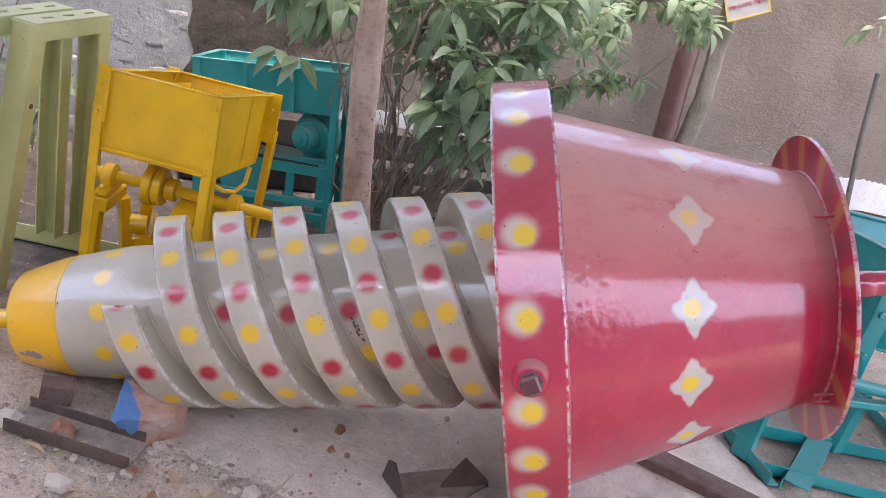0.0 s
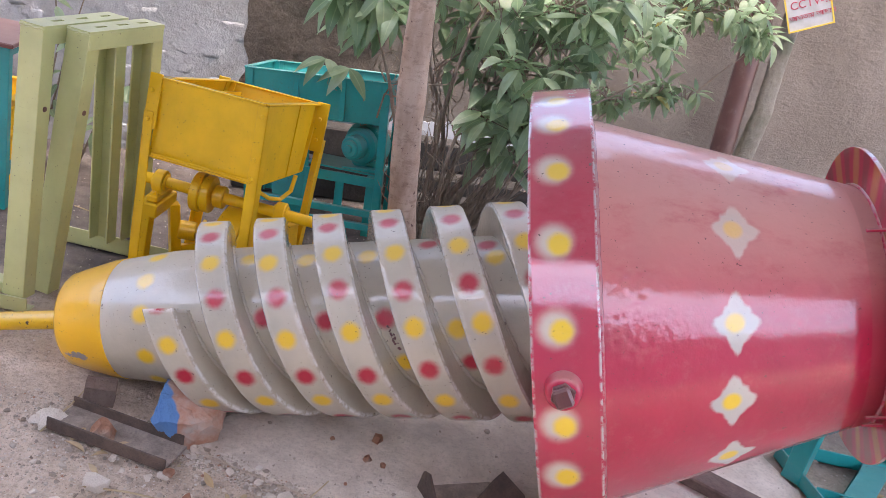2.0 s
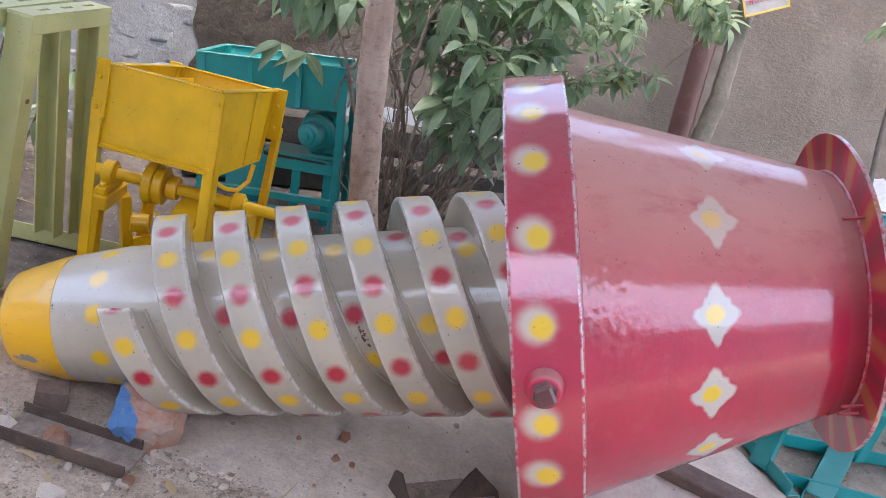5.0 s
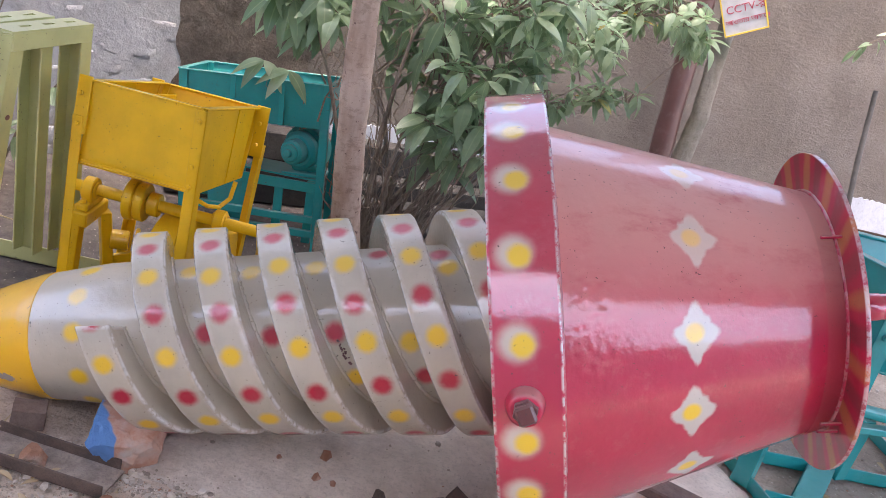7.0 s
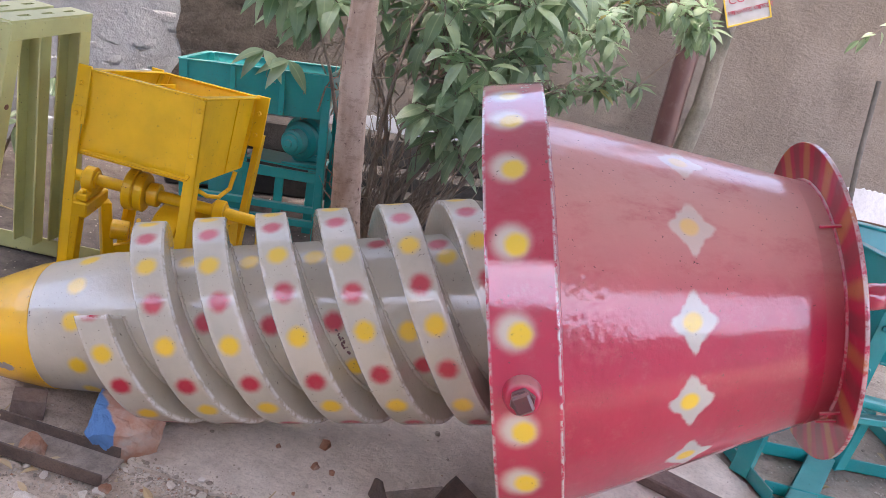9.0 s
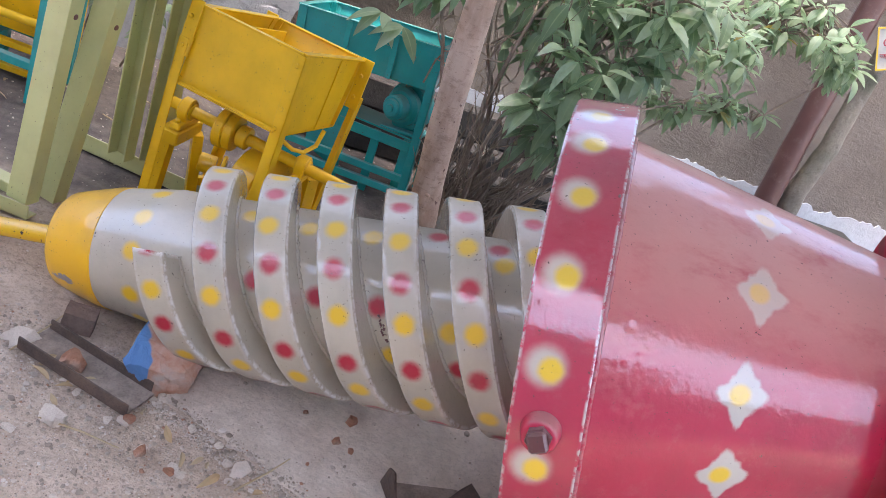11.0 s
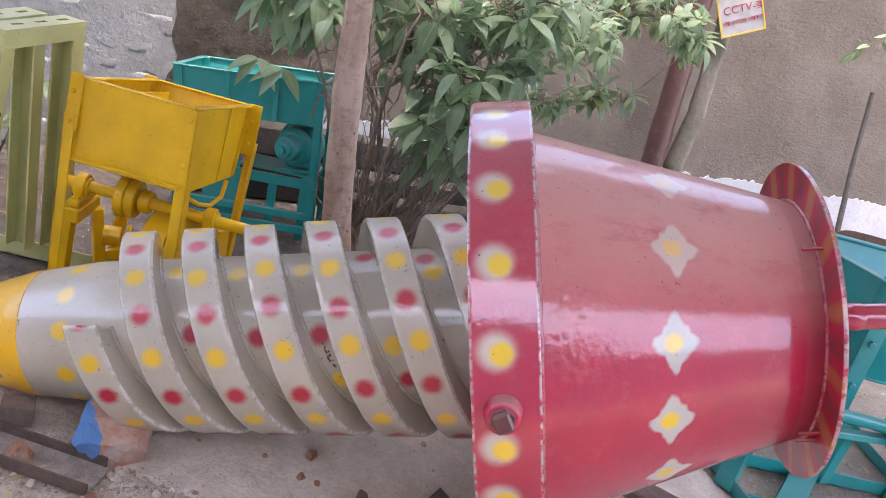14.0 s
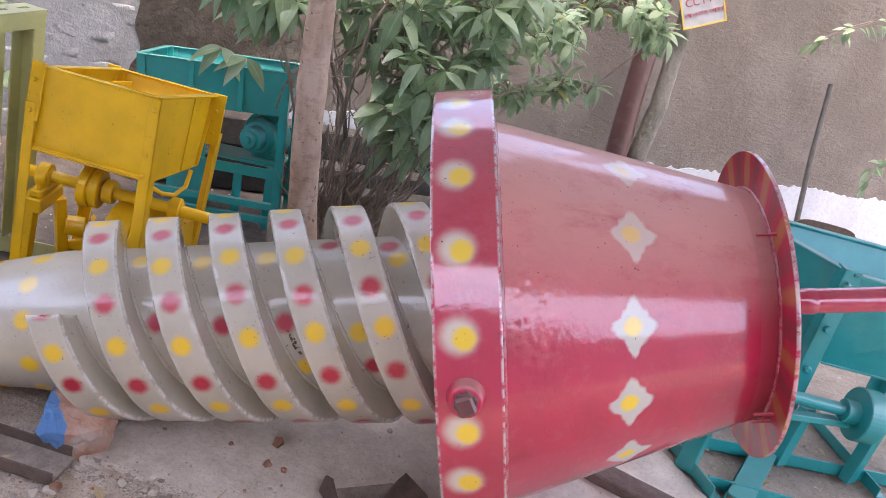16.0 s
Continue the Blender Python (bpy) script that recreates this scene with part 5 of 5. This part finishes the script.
fin([(-0.22, -0.16, 0.014), (-0.18, -0.225, 0.014), (-0.03, -0.165, 0.014), (0.015, -0.105, 0.014), (-0.07, -0.08, 0.014)], "base_plate", 0.005, m_web)

m_plank = plain("brown_plank", (0.12, 0.075, 0.06), (0.19, 0.13, 0.105), 14.0, 0.85, 0.5, 0.003)
bm = bmesh.new()
bar(bm, (0.36, 0.2, 0.02), (0.74, 0.02, 0.02), 0.075, 0.03, bevel=0.004)
tagged(part("plank", bm, m_plank), "short brown wooden plank lying on the slab", "plank")


def scatter_ok(x, y):
    return not (x > -0.72 and y > -0.22 - 0.2 * (x + 0.72))


# stones one could pick up: place and size
STONES = [(-0.841, -0.405, 0.062), (-0.887, -0.475, 0.026), (-1.02, -0.25, 0.062), (-1.05, -0.265, 0.03), (-0.666, -0.379, 0.03), (-0.589, -0.384, 0.03), (-0.572, -0.385, 0.024), (-0.482, -0.302, 0.046), (-0.515, -0.305, 0.022), (-0.813, -0.676, 0.06), (-0.827, -0.628, 0.026),
          (-0.275, -0.32, 0.036), (-0.617, -0.262, 0.022), (-0.551, -0.27, 0.024), (-0.851, -0.318, 0.02), (-0.49, -0.345, 0.022), (-0.485, -0.462, 0.026), (-0.702, -0.602, 0.024), (-1.1, -0.36, 0.03), (-0.401, -0.36, 0.024), (-0.735, -0.33, 0.028), (-0.76, -0.345, 0.02), (1.2, 0.28, 0.03), (0.95, 0.33, 0.02)]
rng = random.Random(5)
stone_meshes = []
for k in range(8):
    chops = []
    for _ in range(9):
        d = Vector((rng.uniform(-1, 1), rng.uniform(-1, 1), rng.uniform(-0.4, 1.2)))
        chops.append((d, rng.uniform(0.24, 0.42)))
    bm = broken((1.0, 0.75, 0.5), chops, k + 20, 0.03)
    me = bpy.data.meshes.new("stone")
    bmesh.ops.recalc_face_normals(bm, faces=bm.faces[:])
    bm.to_mesh(me)
    bm.free()
    me.materials.append(m_stone)
    stone_meshes.append(me)
for x, y, s_ in STONES:
    ob = new("stone", stone_meshes[rng.randrange(8)])
    ob.matrix_world = Matrix.Translation((x, y, s_ * 0.12)) @ Euler((rng.uniform(-0.3, 0.3), rng.uniform(-0.3, 0.3), rng.uniform(0, 6.3))).to_matrix().to_4x4() @ Matrix.Diagonal((s_, s_, s_ * 0.65, 1))
    tagged(ob, "pale broken stone chip lying on dry earth", "stone", "loose stones")

# gravel and crumbs
verts, faces = [], []
ico = bmesh.new()
bmesh.ops.create_icosphere(ico, subdivisions=1, radius=1.0)
octa = [v.co.copy() for v in ico.verts]
tri = [tuple(v.index for v in f.verts) for f in ico.faces]
ico.free()
for _ in range(42000):
    if rng.random() < 0.72:
        x, y = rng.uniform(-1.6, 0.2), rng.uniform(-1.0, -0.15)
        if rng.random() < 0.14:
            x = rng.uniform(-0.74, 0.2)
            y = -0.235 - 0.2 * (x + 0.72) + rng.gauss(0, 0.018)
        elif not scatter_ok(x, y) and rng.random() < 0.9:
            continue
    else:
        x, y = rng.uniform(-2.2, 1.9), rng.uniform(-0.1, 1.6)
        if -1.1 < x < 0.75 and y < 0.6 and rng.random() < 0.75:
            continue
    if y > 0.25 and x < 0.7 and rng.random() < 0.65:
        continue
    s = min(0.009, 0.0012 + (0.0006 if rng.random() < 0.85 else 0.0018) * rng.expovariate(0.9))
    z = ground_z(x, y) if scatter_ok(x, y) or x > 0.84 else 0.005
    e = Euler((rng.uniform(0, 3), rng.uniform(0, 3), rng.uniform(0, 6))).to_matrix()
    b = len(verts)
    for o in octa:
        p = e @ (o * s * rng.uniform(0.55, 1.3))
        verts.append(Vector((x + p.x, y + p.y, z + s * 0.25 + p.z * 0.6)))
    faces += [tuple(b + i for i in t) for t in tri]
me = bpy.data.meshes.new("gravel")
me.from_pydata(verts, [], faces)
n = Nodes("gravel", 0.95)
ri = n.tree.nodes.new("ShaderNodeNewGeometry").outputs["Random Per Island"]
c = n.mix(ri, (0.25, 0.2, 0.155), (0.64, 0.56, 0.47))
c = n.mix(n.ramp(ri, 0.93, 0.94), c, (0.68, 0.62, 0.55))
n.set("Base Color", n.mix(n.ramp(ri, 0.965, 0.97), c, (0.36, 0.2, 0.13)))
me.materials.append(n.mat)
tagged(new("gravel", me), "loose gravel and crumbs of brick on earth", "gravel", kind="stuff")

# dry leaves and straws
n = Nodes("dry_leaf", 0.8)
ri = n.tree.nodes.new("ShaderNodeObjectInfo").outputs["Random"]
n.set("Base Color", n.mix(ri, (0.36, 0.24, 0.11), (0.5, 0.4, 0.26)))
m_dry = n.mat
dry = []
for k in range(4):
    v, f = [], []
    leaf(v, f, Vector((-0.5, 0, 0)), Vector((1, 0, 0.1)), Vector((0, 0.3 * k, 1)), 1.0, 0.36, 0.25 + 0.2 * k, 0.5)
    me = bpy.data.meshes.new("dry_leaf")
    me.from_pydata(v, [], f)
    me.materials.append(m_dry)
    dry.append(me)
for i in range(34):
    if i < 22:
        x = rng.uniform(-0.95, -0.25)
        y = -0.265 - 0.2 * (x + 0.72) - abs(rng.gauss(0, 0.05)) - 0.02
    else:
        x, y = rng.uniform(-1.9, -1.3) if i < 27 else rng.uniform(0.8, 1.6), rng.uniform(0.5, 1.2) if i < 27 else rng.uniform(0.25, 0.8)
    ob = new("dry_leaf", dry[i % 4])
    s = rng.uniform(0.022, 0.05)
    ob.matrix_world = Matrix.Translation((x, y, 0.003 + s * 0.12)) @ Euler((rng.uniform(-0.5, 0.5), rng.uniform(-0.4, 0.4), rng.uniform(0, 6.3))).to_matrix().to_4x4() @ Matrix.Diagonal((s, s, s, 1))
    tagged(ob, "curled dry brown leaf on the ground", "leaf", "dry leaves")
m_straw = plain("straw", (0.4, 0.3, 0.16), (0.5, 0.4, 0.24), 40.0, 0.8, 0.2, 0.001)
for a, b in (((-1.02, -0.3, 0.004), (-1.0, -0.12, 0.03)), ((-0.47, -0.36, 0.005), (-0.41, -0.24, 0.03)), ((-0.86, -0.42, 0.004), (-0.7, -0.4, 0.006)), ((-1.55, 0.8, 0.004), (-1.4, 0.75, 0.006))):
    a, b = Vector(a), Vector(b)
    bm = bmesh.new()
    tube(bm, [a, a.lerp(b, 0.5) + Vector((0.006, 0.004, 0.002)), b], [0.0022, 0.002, 0.0012], 6)
    tagged(part("straw", bm, m_straw), "dry bent straw lying on the ground", "twig", "straws")

# creeper twigs hanging before the wall
cr = thing("creeper", Matrix.Translation((1.75, 2.62, 1.2)), "thin creeper twigs with small dark leaves before wall", "creeper")
o = Vector((1.75, 2.62, 1.2))
bm = bmesh.new()
v, f = [], []
for a, b in (((1.75, 2.6, 1.2), (1.5, 2.55, 1.03)), ((1.9, 2.6, 1.25), (1.62, 2.56, 1.12)), ((2.0, 2.2, 0.75), (1.78, 2.1, 0.6)), ((2.0, 2.2, 0.9), (1.8, 2.12, 0.52))):
    a, b = Vector(a), Vector(b)
    tube(bm, [a - o, a.lerp(b, 0.5) - o + Vector((0, 0, 0.02)), b - o], [0.003, 0.0025, 0.0015], 5)
    for k in range(9):
        p = a.lerp(b, 0.3 + 0.7 * k / 8)
        leaf(v, f, p - o, Vector((rng.uniform(-1, 1), rng.uniform(-0.6, 0), rng.uniform(-0.8, 0.3))), Vector((0, -0.5, 1)), rng.uniform(0.05, 0.085), 0.028, 0.3, 0.3)
part("twigs", bm, m_twig, cr)["kind"] = "stuff"
me = bpy.data.meshes.new("leaves")
me.from_pydata(v, [], f)
me.materials.append(m_leaf)
ob = new("leaves", me)
floats(ob, "rib", [0.0, 1.0, 1.0] * (len(v) // 3))
ob.parent = cr

# a thin vine with a few leaves before the limewashed wall
vine = thing("creeper", Matrix.Translation((-1.9, 1.14, 0)), "sparse thin vine with green leaves before limewashed wall", "creeper")
o = Vector((-1.9, 1.14, 0))
v, f = [], []
for i, way in enumerate((((-1.9, 1.14, 0.0), (-1.85, 1.13, 0.22), (-1.81, 1.12, 0.45), (-1.84, 1.1, 0.72)), ((-1.88, 1.15, 0.0), (-1.83, 1.13, 0.2), (-1.78, 1.12, 0.42), (-1.7, 1.1, 0.68)), ((-1.75, 1.2, 0.0), (-1.66, 1.16, 0.22), (-1.54, 1.12, 0.36)))):
    way = [Vector(p) for p in way]
    bm = bmesh.new()
    tube(bm, [p - o for p in way], [0.005, 0.004, 0.003, 0.002][:len(way)], 6)
    part("stem", bm, m_twig, vine)
    for k in range(11):
        u = rng.uniform(0.25, 0.999) * (len(way) - 1)
        p = way[int(u)].lerp(way[int(u) + 1], u - int(u))
        leaf(v, f, p - o, Vector((rng.uniform(-1, 1), rng.uniform(-0.8, 0), rng.uniform(-0.7, 0.4))), Vector((0, -0.5, 1)), rng.uniform(0.05, 0.09), rng.uniform(0.02, 0.034), 0.4, 0.2)
me = bpy.data.meshes.new("leaves")
me.from_pydata(v, [], f)
me.materials.append(m_leaf)
ob = new("leaves", me)
floats(ob, "rib", [0.0, 1.0, 1.0] * (len(v) // 3))
ob.parent = vine
